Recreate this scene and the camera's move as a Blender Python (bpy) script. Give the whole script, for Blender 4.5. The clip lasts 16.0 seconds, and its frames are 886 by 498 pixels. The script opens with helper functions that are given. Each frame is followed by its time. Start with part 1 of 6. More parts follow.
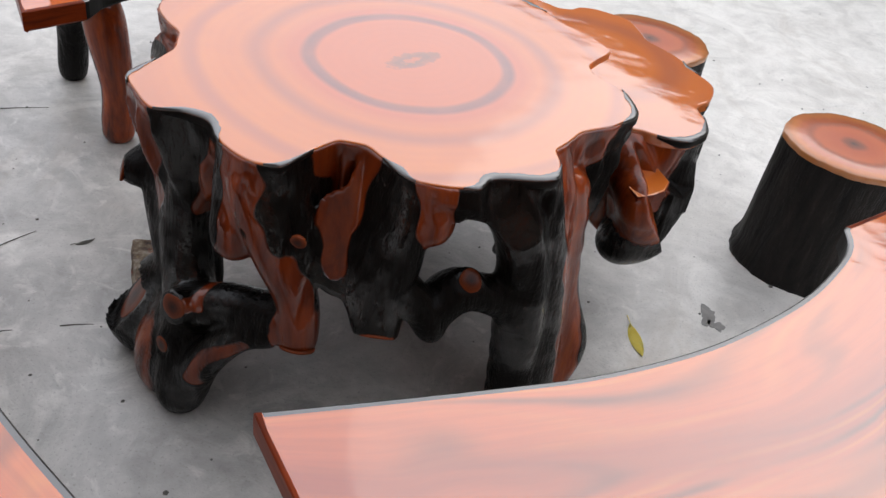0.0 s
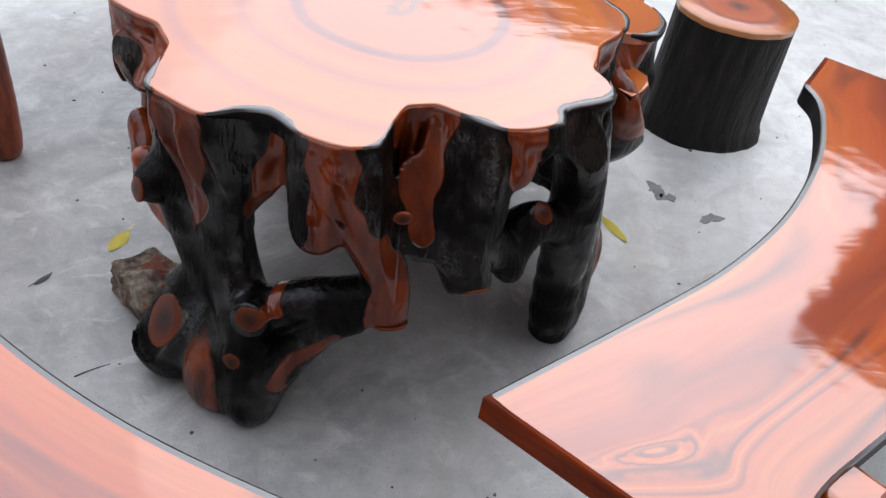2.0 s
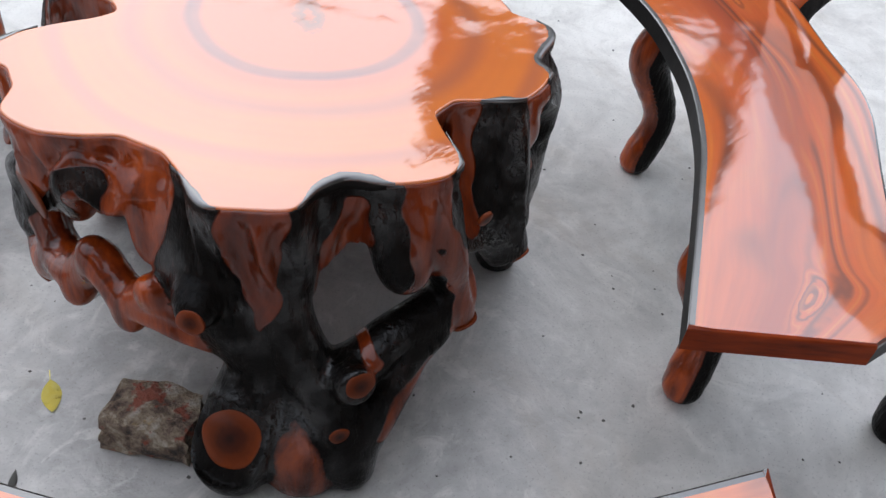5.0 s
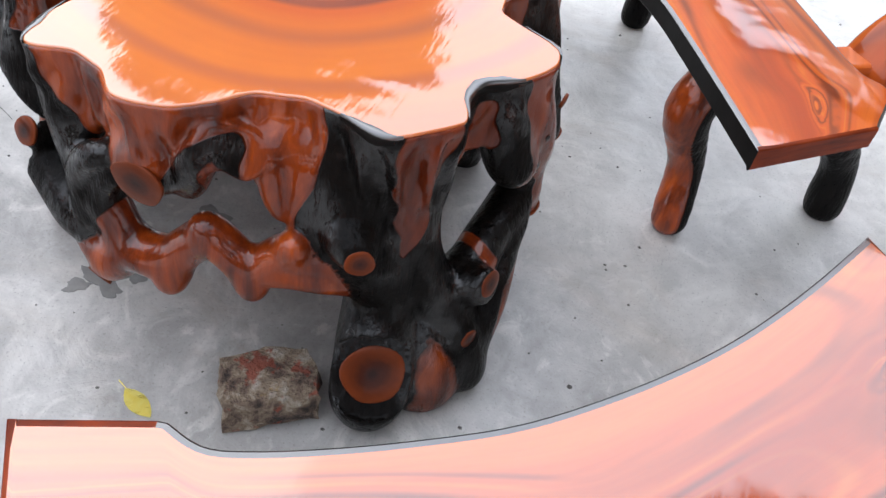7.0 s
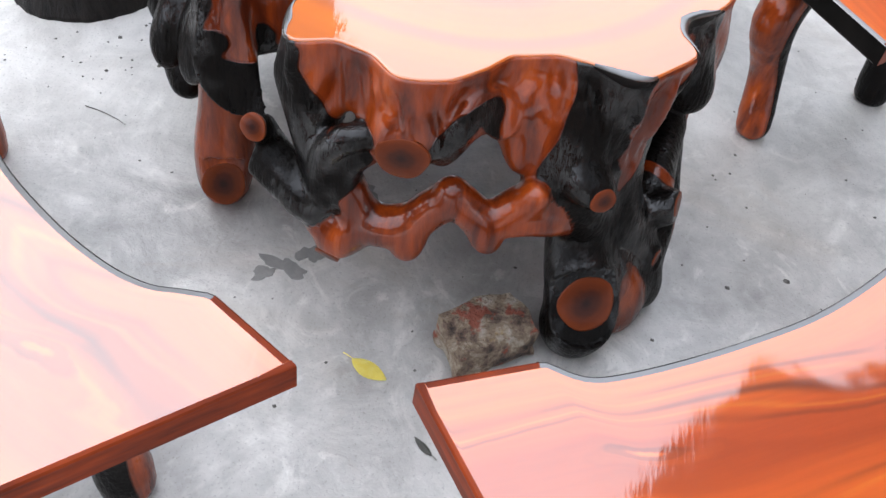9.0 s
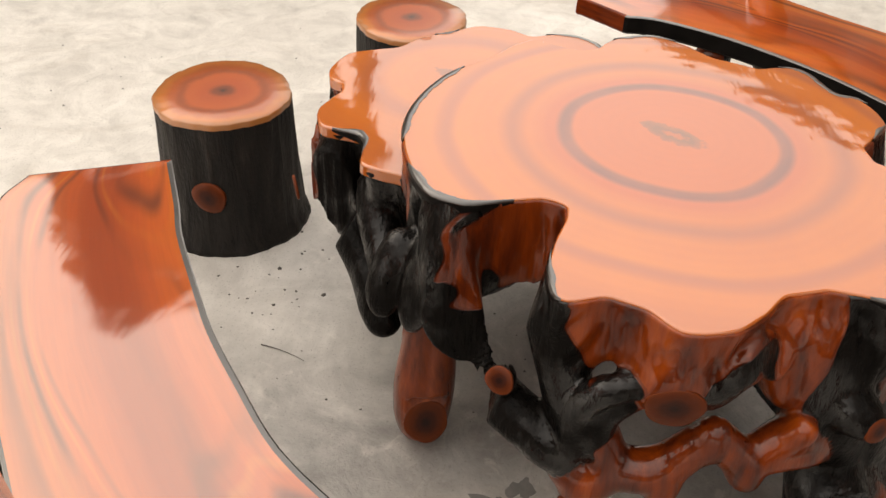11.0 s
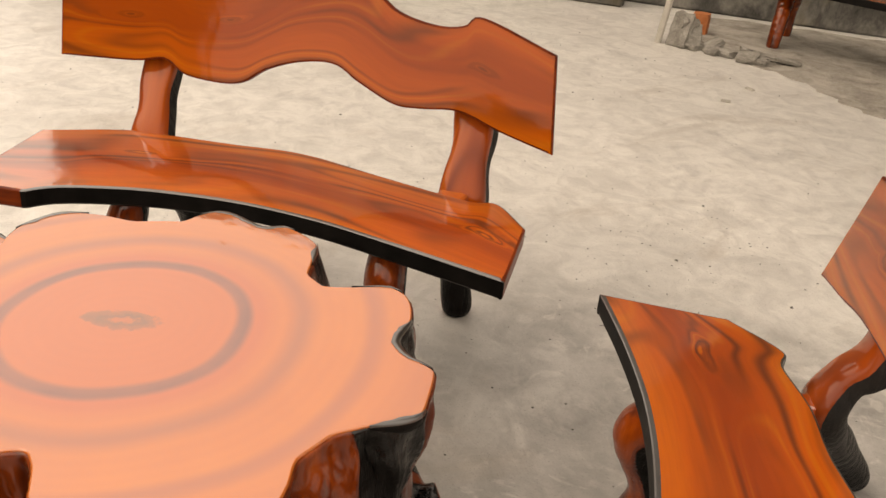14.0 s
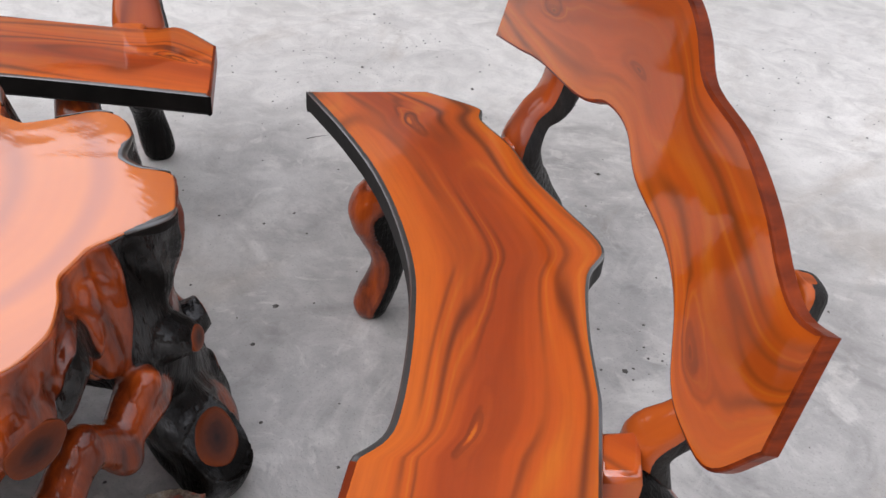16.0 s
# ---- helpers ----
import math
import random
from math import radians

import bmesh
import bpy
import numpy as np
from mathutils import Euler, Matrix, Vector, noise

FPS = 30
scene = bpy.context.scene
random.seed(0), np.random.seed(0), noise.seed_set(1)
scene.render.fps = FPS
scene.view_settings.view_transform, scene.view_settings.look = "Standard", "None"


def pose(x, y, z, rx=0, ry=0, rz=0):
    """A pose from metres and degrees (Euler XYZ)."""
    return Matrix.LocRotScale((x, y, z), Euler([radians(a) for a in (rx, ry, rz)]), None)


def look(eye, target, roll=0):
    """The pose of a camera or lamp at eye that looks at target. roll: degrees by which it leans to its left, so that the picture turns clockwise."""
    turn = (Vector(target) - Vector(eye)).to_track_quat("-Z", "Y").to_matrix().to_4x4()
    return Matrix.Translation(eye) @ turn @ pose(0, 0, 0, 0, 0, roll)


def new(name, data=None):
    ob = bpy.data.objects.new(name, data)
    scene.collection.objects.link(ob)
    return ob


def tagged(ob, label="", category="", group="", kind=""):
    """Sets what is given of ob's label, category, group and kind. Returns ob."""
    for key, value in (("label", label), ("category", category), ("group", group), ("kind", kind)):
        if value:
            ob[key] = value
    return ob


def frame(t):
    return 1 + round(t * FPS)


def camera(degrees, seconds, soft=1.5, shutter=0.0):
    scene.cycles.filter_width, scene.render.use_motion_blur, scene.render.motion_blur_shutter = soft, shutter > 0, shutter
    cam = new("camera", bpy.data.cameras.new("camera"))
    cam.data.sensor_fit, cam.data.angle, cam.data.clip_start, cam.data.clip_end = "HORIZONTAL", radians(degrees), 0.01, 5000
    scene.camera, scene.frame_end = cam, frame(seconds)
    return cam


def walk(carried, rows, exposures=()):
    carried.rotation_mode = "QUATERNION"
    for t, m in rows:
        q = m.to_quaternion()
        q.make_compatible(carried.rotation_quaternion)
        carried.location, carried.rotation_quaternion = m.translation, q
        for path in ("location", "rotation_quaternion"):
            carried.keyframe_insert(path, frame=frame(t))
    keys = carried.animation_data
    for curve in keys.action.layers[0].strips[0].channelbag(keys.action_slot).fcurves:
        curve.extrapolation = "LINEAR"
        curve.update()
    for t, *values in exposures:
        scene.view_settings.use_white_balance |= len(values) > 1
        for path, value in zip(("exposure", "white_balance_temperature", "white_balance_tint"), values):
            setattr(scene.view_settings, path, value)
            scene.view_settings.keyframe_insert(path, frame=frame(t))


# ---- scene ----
cam = camera(53.9, 16.0)
PATH = [
    (0, (0.405, -1.663, 1.511), (0.174, -0.095, 0.292), 9.9),
    (0.5, (0.254, -1.639, 1.516), (0.264, -0.095, 0.244), 10.4),
    (1, (0.088, -1.662, 1.513), (0.203, -0.141, 0.218), 9.7),
    (1.5, (-0.112, -1.69, 1.513), (0.147, -0.217, 0.186), 9.8),
    (2, (-0.221, -1.646, 1.485), (0.141, -0.175, 0.18), 9.6),
    (2.5, (-0.352, -1.565, 1.503), (0.155, -0.162, 0.172), 8.3),
    (3, (-0.476, -1.502, 1.497), (0.196, -0.187, 0.148), 9.6),
    (3.2, (-0.551, -1.467, 1.508), (0.178, -0.175, 0.167), 8.2),
    (5.3, (-1.039, -1.094, 1.523), (0.176, -0.29, 0.154), 10.7),
    (5.5, (-1.112, -1.034, 1.503), (0.146, -0.308, 0.128), 11.8),
    (6, (-1.282, -0.898, 1.491), (0.046, -0.337, 0.106), 12.0),
    (6.5, (-1.359, -0.769, 1.465), (0.058, -0.409, 0.1), 14.7),
    (7, (-1.398, -0.623, 1.453), (0.003, -0.346, 0.054), 12.3),
    (7.5, (-1.444, -0.516, 1.458), (-0.009, -0.387, 0.071), 11.7),
    (8, (-1.501, -0.391, 1.454), (-0.083, -0.347, 0.045), 12.9),
    (8.5, (-1.58, -0.209, 1.467), (-0.205, -0.201, 0.015), 11.0),
    (9, (-1.623, -0.081, 1.454), (-0.25, -0.051, 0.001), 10.0),
    (9.5, (-1.608, 0.084, 1.454), (-0.175, 0.16, 0.061), 8.4),
    (9.7, (-1.601, 0.137, 1.467), (-0.163, 0.254, 0.083), 6.8),
    (11.8, (-1.445, 0.342, 1.533), (0.278, 0.266, 0.52), 3.4),
    (12, (-1.42, 0.313, 1.542), (0.321, 0.132, 0.574), 4.1),
    (12.5, (-1.392, 0.259, 1.566), (0.352, -0.132, 0.668), 4.2),
    (13, (-1.411, 0.239, 1.576), (0.292, -0.375, 0.726), 4.6),
    (13.5, (-1.417, 0.232, 1.561), (0.188, -0.586, 0.692), 6.0),
    (14, (-1.366, 0.304, 1.555), (0.091, -0.715, 0.64), 5.5),
    (14.5, (-1.338, 0.334, 1.548), (-0.054, -0.862, 0.589), 4.4),
    (15, (-1.325, 0.306, 1.525), (-0.286, -1.058, 0.496), 5.0),
    (15.5, (-1.324, 0.347, 1.47), (-0.444, -1.066, 0.361), 4.9),
    (16, (-1.417, 0.447, 1.46), (-0.575, -0.966, 0.322), 5.1),
]
# exposure and white balance drift with the clip's own camera
EXPOSURES = [(0.0, -1.06, 6950, 11), (1.0, -1.0, 6700, 10), (1.5, -0.95, 6600, 10), (2.0, -0.88, 6500, 10), (2.5, -1.0, 6500, 10), (3.2, -1.0, 6500, 10), (5.5, -0.86, 6500, 10), (6.0, -0.74, 6500, 10), (6.5, -0.50, 6500, 10), (7.0, -0.40, 6500, 10), (8.0, -0.32, 6600, 10),
             (9.7, -0.28, 6500, 10), (11.0, -1.0, 9000, 13), (11.8, -1.25, 10300, 16), (12.5, -1.59, 11200, 17), (13.4, -1.24, 11200, 17), (14.3, -1.04, 9500, 15), (14.8, -0.99, 7500, 14), (16.0, -0.85, 6900, 14)]

walk(cam, [(t, look(eye, target, roll)) for t, eye, target, roll in PATH], EXPOSURES)

# ------------------------------------------------------------------ light
world = bpy.data.worlds.new("overcast_sky")
scene.world = world
world.use_nodes = True
wn, wl = world.node_tree.nodes, world.node_tree.links
wn.clear()
sky = wn.new("ShaderNodeTexSky")
sky.sky_type = "NISHITA"
sky.sun_disc = False
sky.sun_elevation, sky.sun_rotation = radians(42), radians(28)
sky.dust_density, sky.air_density = 4.0, 1.0
wash = wn.new("ShaderNodeHueSaturation")
wash.inputs["Saturation"].default_value = 0.12
wback = wn.new("ShaderNodeBackground")
wback.inputs["Strength"].default_value = 0.15
wout = wn.new("ShaderNodeOutputWorld")
cloud = wn.new("ShaderNodeMix")
cloud.data_type = "RGBA"
cloud.inputs[0].default_value = 0.85
cloud.inputs[7].default_value = (21.3, 23.0, 26.6, 1)
wl.new(sky.outputs[0], wash.inputs["Color"])
wl.new(wash.outputs[0], cloud.inputs[6])
veil = wn.new("ShaderNodeTexGradient")
veil.gradient_type = "LINEAR"
turn = Matrix.Rotation(radians(42), 3, "Y") @ Matrix.Rotation(radians(-62), 3, "Z")
veil.texture_mapping.rotation = turn.to_euler("XYZ")
veil.texture_mapping.scale = (0.5, 0.5, 0.5)
veil.texture_mapping.translation = (0.5, 0.5, 0.5)
glow = wn.new("ShaderNodeMapRange")
glow.interpolation_type = "SMOOTHSTEP"
for key, val in (("From Min", 0.15), ("From Max", 1.0), ("To Min", 0.40), ("To Max", 1.20)):
    glow.inputs[key].default_value = val
wl.new(veil.outputs["Fac"], glow.inputs["Value"])
thin = wn.new("ShaderNodeMix")
thin.data_type, thin.blend_type = "RGBA", "MULTIPLY"
thin.inputs[0].default_value = 1.0
wl.new(cloud.outputs[2], thin.inputs[6])
wl.new(glow.outputs[0], thin.inputs[7])
wl.new(thin.outputs[2], wback.inputs["Color"])
wl.new(wback.outputs[0], wout.inputs["Surface"])

sun = new("sun", bpy.data.lights.new("sun", "SUN"))
sun.data.energy, sun.data.angle, sun.data.color = 0.9, radians(60), (1.0, 0.97, 0.92)
sun.matrix_basis = look((2.1, 3.95, 4.0), (0, 0, 0))


# ------------------------------------------------------------------ materials
class Nodes:
    """Short hand for a node material."""

    def __init__(self, name):
        self.mat = bpy.data.materials.new(name)
        self.mat.use_nodes = True
        self.t = self.mat.node_tree
        self.bsdf = self.t.nodes["Principled BSDF"]

    def node(self, kind, **sockets):
        n = self.t.nodes.new(kind)
        for k, v in sockets.items():
            self.put(n, k.replace("_", " "), v)
        return n

    def put(self, n, key, v):
        s = n.inputs[key]
        if isinstance(v, bpy.types.NodeSocket):
            self.t.links.new(v, s)
        else:
            s.default_value = v

    def coords(self, scale=(1, 1, 1), out="Object"):
        c = self.node("ShaderNodeTexCoord")
        m = self.node("ShaderNodeMapping")
        self.t.links.new(c.outputs[out], m.inputs["Vector"])
        m.inputs["Scale"].default_value = scale
        return m.outputs[0]

    def noise(self, vec, scale, detail=4.0, rough=0.55, warp=0.0):
        n = self.node("ShaderNodeTexNoise", Vector=vec, Scale=scale, Detail=detail, Roughness=rough, Distortion=warp)
        return n.outputs[0]

    def ramp(self, fac, stops, ease="LINEAR"):
        n = self.node("ShaderNodeValToRGB", Fac=fac)
        n.color_ramp.interpolation = ease
        e = n.color_ramp.elements
        while len(e) < len(stops):
            e.new(0.5)
        for el, (p, c) in zip(e, stops):
            el.position = p
            el.color = (*c, 1) if not isinstance(c, (int, float)) else (c, c, c, 1)
        return n.outputs[0]

    def mix(self, fac, a, b, how="MIX"):
        n = self.node("ShaderNodeMix")
        n.data_type, n.blend_type = "RGBA", how
        for i, v in ((0, fac), (6, a), (7, b)):
            if isinstance(v, bpy.types.NodeSocket):
                self.t.links.new(v, n.inputs[i])
            else:
                n.inputs[i].default_value = v if i == 0 else (*v, 1)
        return n.outputs[2]

    def math(self, op, a, b=0.0, c=0.0):
        n = self.node("ShaderNodeMath")
        n.operation = op
        for i, v in enumerate((a, b, c)):
            if isinstance(v, bpy.types.NodeSocket):
                self.t.links.new(v, n.inputs[i])
            else:
                n.inputs[i].default_value = v
        return n.outputs[0]

    def attr(self, name):
        n = self.node("ShaderNodeAttribute")
        n.attribute_name = name
        return n

    def bump(self, height, strength, distance, socket="Normal"):
        n = self.node("ShaderNodeBump", Height=height, Strength=strength, Distance=distance)
        self.t.links.new(n.outputs[0], self.bsdf.inputs[socket])
        return n

    def set(self, **kw):
        for k, v in kw.items():
            self.put(self.bsdf, k.replace("_", " "), (*v, 1) if isinstance(v, tuple) else v)
        return self.mat


VARNISH = 2.2


def varnish_wave(m, strength=1.0):
    """The lacquer was brushed on: a slow swell and fine brush ripples in its surface."""
    v = m.coords((1, 1, 1))
    slow = m.noise(v, 6.0, 2.0)
    fine = m.noise(m.coords((9, 60, 20)), 2.0, 3.0, 0.6)
    h = m.math("ADD", m.math("MULTIPLY", slow, 1.0), m.math("MULTIPLY", fine, 0.055))
    n = m.bump(h, 0.24 * strength, 0.012, "Coat Normal")
    return n


def ring_wood(name="varnished_end_grain", at=(0.04, 0.04), wave=1.0, size=0.6, start=0.0):
    """End grain of a wide trunk: rings round a pith, orange under thick varnish."""
    m = Nodes(name)
    v = m.coords()
    warp = m.node("ShaderNodeTexNoise", Vector=v, Scale=2.2, Detail=2.0)
    off = m.node("ShaderNodeVectorMath")
    off.operation = "MULTIPLY_ADD"
    m.t.links.new(warp.outputs["Color"], off.inputs[0])
    off.inputs[1].default_value = (0.05, 0.05, 0)
    m.t.links.new(v, off.inputs[2])
    sep = m.node("ShaderNodeSeparateXYZ", Vector=off.outputs[0])
    x, y = m.math("SUBTRACT", sep.outputs[0], at[0]), m.math("SUBTRACT", sep.outputs[1], at[1])
    r = m.math("SQRT", m.math("ADD", m.math("MULTIPLY", x, x), m.math("MULTIPLY", y, y)))
    r2 = m.math("ADD", m.math("DIVIDE", r, size), start)
    hue = m.ramp(r2, [(0.0, (0.54, 0.099, 0.014)), (0.10, (0.58, 0.111, 0.014)), (0.318, (0.575, 0.109, 0.014)), (0.343, (0.215, 0.053, 0.033)), (0.364, (0.190, 0.048, 0.033)), (0.392, (0.55, 0.097, 0.014)),
                      (0.47, (0.60, 0.132, 0.012)), (0.53, (0.42, 0.103, 0.027)), (0.59, (0.61, 0.145, 0.012)), (0.70, (0.63, 0.153, 0.012)), (0.75, (0.46, 0.111, 0.027)), (0.81, (0.62, 0.147, 0.012)), (0.93, (0.54, 0.124, 0.014)), (1.0, (0.60, 0.152, 0.012))], "EASE")
    ea = m.math("DIVIDE", m.math("ADD", m.math("MULTIPLY", x, 0.6), m.math("MULTIPLY", y, 0.8)), 0.078)
    eb = m.math("DIVIDE", m.math("SUBTRACT", m.math("MULTIPLY", y, 0.6), m.math("MULTIPLY", x, 0.8)), 0.032)
    pith = m.math("SQRT", m.math("ADD", m.math("MULTIPLY", ea, ea), m.math("MULTIPLY", eb, eb)))
    pith = m.math("ADD", pith, m.math("MULTIPLY", m.math("SUBTRACT", m.noise(v, 40.0, 3.0), 0.5), 0.9))
    hue = m.mix(m.ramp(pith, [(0.0, 0.0), (0.22, 0.2), (0.40, 1.0), (0.75, 0.75), (1.0, 0.0)], "EASE"), hue, (0.20, 0.075, 0.035))
    fine = m.math("SINE", m.math("MULTIPLY", r, 260.0))
    blot = m.noise(v, 5.0, 4.0)
    col = m.mix(m.ramp(blot, [(0.35, 0.0), (0.75, 0.35)]), hue, (0.50, 0.10, 0.018))
    col = m.mix(m.math("MULTIPLY", m.math("ADD", fine, 1.0), 0.02), col, (0.35, 0.07, 0.015))
    varnish_wave(m, wave)
    return m.set(Base_Color=col, Roughness=0.55, Coat_Weight=1.0, Coat_Roughness=0.02, Coat_IOR=VARNISH, Specular_IOR_Level=0.2)


def plank_wood(name="varnished_plank", gloss=VARNISH, sheen=0.2, stain=0.0, seed=0.4, knots=(), core=(0.62, 0.16, 0.012), tint=(0.26, 0.042, 0.012)):
    """Long grain, flowing round knots, under the same varnish. The grain follows the mesh's own u (along) and v (across);
    knots: (u, v, half length, half width)."""
    m = Nodes(name)
    at = m.node("ShaderNodeSeparateXYZ", Vector=m.attr("grain").outputs["Vector"])
    u, v = at.outputs[0], at.outputs[1]
    # each knot lifts the field, so that the bands close round it in long ovals
    eye = None
    for ku, kv, a, b in knots:
        du, dv = m.math("DIVIDE", m.math("SUBTRACT", u, ku), a), m.math("DIVIDE", m.math("SUBTRACT", v, kv), b)
        d = m.math("SQRT", m.math("ADD", m.math("MULTIPLY", du, du), m.math("MULTIPLY", dv, dv)))
        d = m.math("ADD", d, m.math("MULTIPLY", m.math("SUBTRACT", m.noise(m.coords(), 30.0, 2.0), 0.5), 0.5))
        e = m.ramp(m.math("DIVIDE", d, 5.0), [(0.0, 1.0), (0.12, 0.80), (0.22, 0.60), (0.45, 0.25), (1.0, 0.0)], "EASE")
        eye = e if eye is None else m.math("MAXIMUM", eye, e)
    p = m.node("ShaderNodeCombineXYZ", X=m.math("ADD", m.math("MULTIPLY", u, 0.55), seed * 7.0), Y=m.math("ADD", m.math("MULTIPLY", v, 3.0), seed * 3.0), Z=seed)
    swirl = m.noise(p.outputs[0], 1.15, 1.5, 0.45)
    w = m.math("ADD", m.math("MULTIPLY", swirl, 1.5), m.math("MULTIPLY", v, 7.5))
    if eye is not None:
        w = m.math("ADD", w, m.math("MULTIPLY", eye, 0.8))
    bands = m.math("ADD", m.math("MULTIPLY", m.math("SINE", m.math("MULTIPLY", w, 2.3)), 0.5), 0.5)
    q = m.node("ShaderNodeCombineXYZ", X=m.math("MULTIPLY", u, 6.0), Y=m.math("MULTIPLY", v, 90.0), Z=seed)
    pores = m.noise(q.outputs[0], 1.0, 3.0, 0.6)
    col = m.ramp(bands, [(0.0, (0.36, 0.050, 0.006)), (0.20, (0.46, 0.070, 0.007)), (0.45, (0.53, 0.088, 0.008)), (0.80, (0.56, 0.098, 0.009)), (1.0, (0.60, 0.122, 0.011))], "EASE")
    # soft dark streaks with a yellow flank, long and broken, running with the flow of the grain
    r = m.node("ShaderNodeCombineXYZ", X=m.math("MULTIPLY", u, 0.45), Y=m.math("MULTIPLY", w, 0.40), Z=seed * 5.0)
    flow = m.noise(r.outputs[0], 1.7, 1.0, 0.3)
    r2 = m.node("ShaderNodeCombineXYZ", X=m.math("MULTIPLY", u, 1.3), Y=m.math("MULTIPLY", w, 0.5), Z=seed * 9.0)
    broken = m.ramp(m.noise(r2.outputs[0], 1.5, 2.0), [(0.36, 0.15), (0.56, 1.0)], "EASE")
    for at_, wide, strength, shade in ((0.40, 0.030, 0.55, (0.085, 0.022, 0.010)), (0.505, 0.036, 0.78, (0.075, 0.018, 0.008)), (0.60, 0.028, 0.60, (0.085, 0.020, 0.008)),
                                      (0.450, 0.020, 0.32, (0.68, 0.21, 0.014)), (0.560, 0.016, 0.34, (0.70, 0.23, 0.014))):
        line = m.ramp(flow, [(at_ - wide, 0.0), (at_, 1.0), (at_ + wide * 0.8, 0.0)], "EASE")
        col = m.mix(m.math("MULTIPLY", m.math("MULTIPLY", line, broken), strength), col, shade)
    r3 = m.node("ShaderNodeCombineXYZ", X=m.math("MULTIPLY", u, 0.7), Y=m.math("MULTIPLY", w, 1.2), Z=seed * 3.0)
    fibre = m.noise(r3.outputs[0], 1.6, 3.0, 0.5, 0.2)
    col = m.mix(m.math("MULTIPLY", m.ramp(fibre, [(0.50, 0.0), (0.76, 1.0)], "EASE"), 0.42), col, (0.15, 0.022, 0.005))
    if eye is not None:
        col = m.mix(m.ramp(eye, [(0.62, 0.0), (0.78, 0.50), (0.84, 0.45), (0.90, 0.0)], "EASE"), col, (0.10, 0.017, 0.005))
        col = m.mix(m.ramp(eye, [(0.86, 0.0), (0.97, 0.7)], "EASE"), col, core)
    col = m.mix(m.math("MULTIPLY", m.ramp(pores, [(0.4, 0.0), (0.75, 1.0)]), 0.20), col, (0.22, 0.034, 0.007))
    # stain only mixes tint in; on back boards it stands in for shade
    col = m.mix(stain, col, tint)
    varnish_wave(m, 0.7)
    return m.set(Base_Color=col, Roughness=0.5, Coat_Weight=1.0, Coat_Roughness=0.06, Coat_IOR=gloss, Specular_IOR_Level=sheen)


def root_paint(name="lacquered_root", wettest=0.75, red=0.75, light=1.0):
    """Painted cement roots: black-brown bark and red heartwood, told apart by the tone layer, lacquered."""
    m = Nodes(name)
    tone = m.attr("tone").outputs["Fac"]
    v = m.coords((9, 9, 1.6))
    streak = m.noise(v, 2.0, 5.0, 0.6, 0.4)
    fine = m.noise(m.coords((40, 40, 6)), 2.0, 4.0, 0.6)
    grit = m.noise(m.coords(), 90.0, 3.0)
    edge = m.math("ADD", tone, m.math("MULTIPLY", m.math("SUBTRACT", streak, 0.5), 0.4))
    fac = m.ramp(edge, [(0.42, 0.0), (0.58, 1.0)])
    black = m.ramp(fine, [(0.3, (0.003, 0.0027, 0.0025)), (0.7, (0.007, 0.0055, 0.0045)), (0.9, (0.015, 0.011, 0.008))])
    heart = m.ramp(streak, [(0.27, (0.03, 0.007, 0.004)), (0.40, (0.095, 0.015, 0.004)), (0.58, (0.23, 0.036, 0.005)), (0.76, (0.39, 0.070, 0.008))])
    heart = m.mix(1.0, heart, (light, light, light), "MULTIPLY")
    heart = m.mix(m.ramp(tone, [(0.77, 0.5), (0.88, 0.0)]), heart, (0.08, 0.012, 0.004))
    col = m.mix(fac, black, heart)
    h = m.math("ADD", m.math("MULTIPLY", fine, 0.7), m.math("MULTIPLY", grit, 0.25))
    h = m.math("MULTIPLY", h, m.math("SUBTRACT", 1.0, m.math("MULTIPLY", fac, 0.75)))
    m.bump(h, 0.7, 0.012)
    rough = m.ramp(fine, [(0.3, 0.25), (0.8, 0.45)])
    lump = m.noise(m.coords((1, 1, 0.6)), 22.0, 3.0, 0.6)
    ripple = m.math("ADD", m.math("MULTIPLY", lump, m.math("SUBTRACT", 1.0, m.math("MULTIPLY", fac, 0.6))), m.math("MULTIPLY", fine, m.math("SUBTRACT", 0.5, m.math("MULTIPLY", fac, 0.4))))
    m.bump(ripple, 0.5, 0.010, "Coat Normal")
    wet = m.ramp(m.noise(m.coords(), 8.0, 3.0), [(0.46, 0.05), (0.62, wettest)])
    thick = m.math("MAXIMUM", wet, m.math("MULTIPLY", fac, red))
    return m.set(Base_Color=col, Roughness=rough, Specular_IOR_Level=0.05, Coat_Weight=thick, Coat_Roughness=0.035, Coat_IOR=1.65)


def cut_end():
    """A sawn stub: dark pith in a red-brown disc."""
    m = Nodes("sawn_stub")
    g = m.attr("grain").outputs["Vector"]
    ln = m.node("ShaderNodeVectorMath")
    ln.operation = "LENGTH"
    m.t.links.new(g, ln.inputs[0])
    n = m.noise(m.coords(), 30.0, 4.0)
    r = m.math("ADD", ln.outputs["Value"], m.math("MULTIPLY", m.math("SUBTRACT", n, 0.5), 0.5))
    col = m.ramp(r, [(0.0, (0.022, 0.008, 0.006)), (0.35, (0.05, 0.012, 0.006)), (0.65, (0.10, 0.020, 0.006)), (1.0, (0.15, 0.030, 0.008))], "EASE")
    m.bump(n, 0.3, 0.004)
    return m.set(Base_Color=col, Roughness=0.4, Specular_IOR_Level=0.08, Coat_Weight=0.25, Coat_Roughness=0.12, Coat_IOR=1.45)


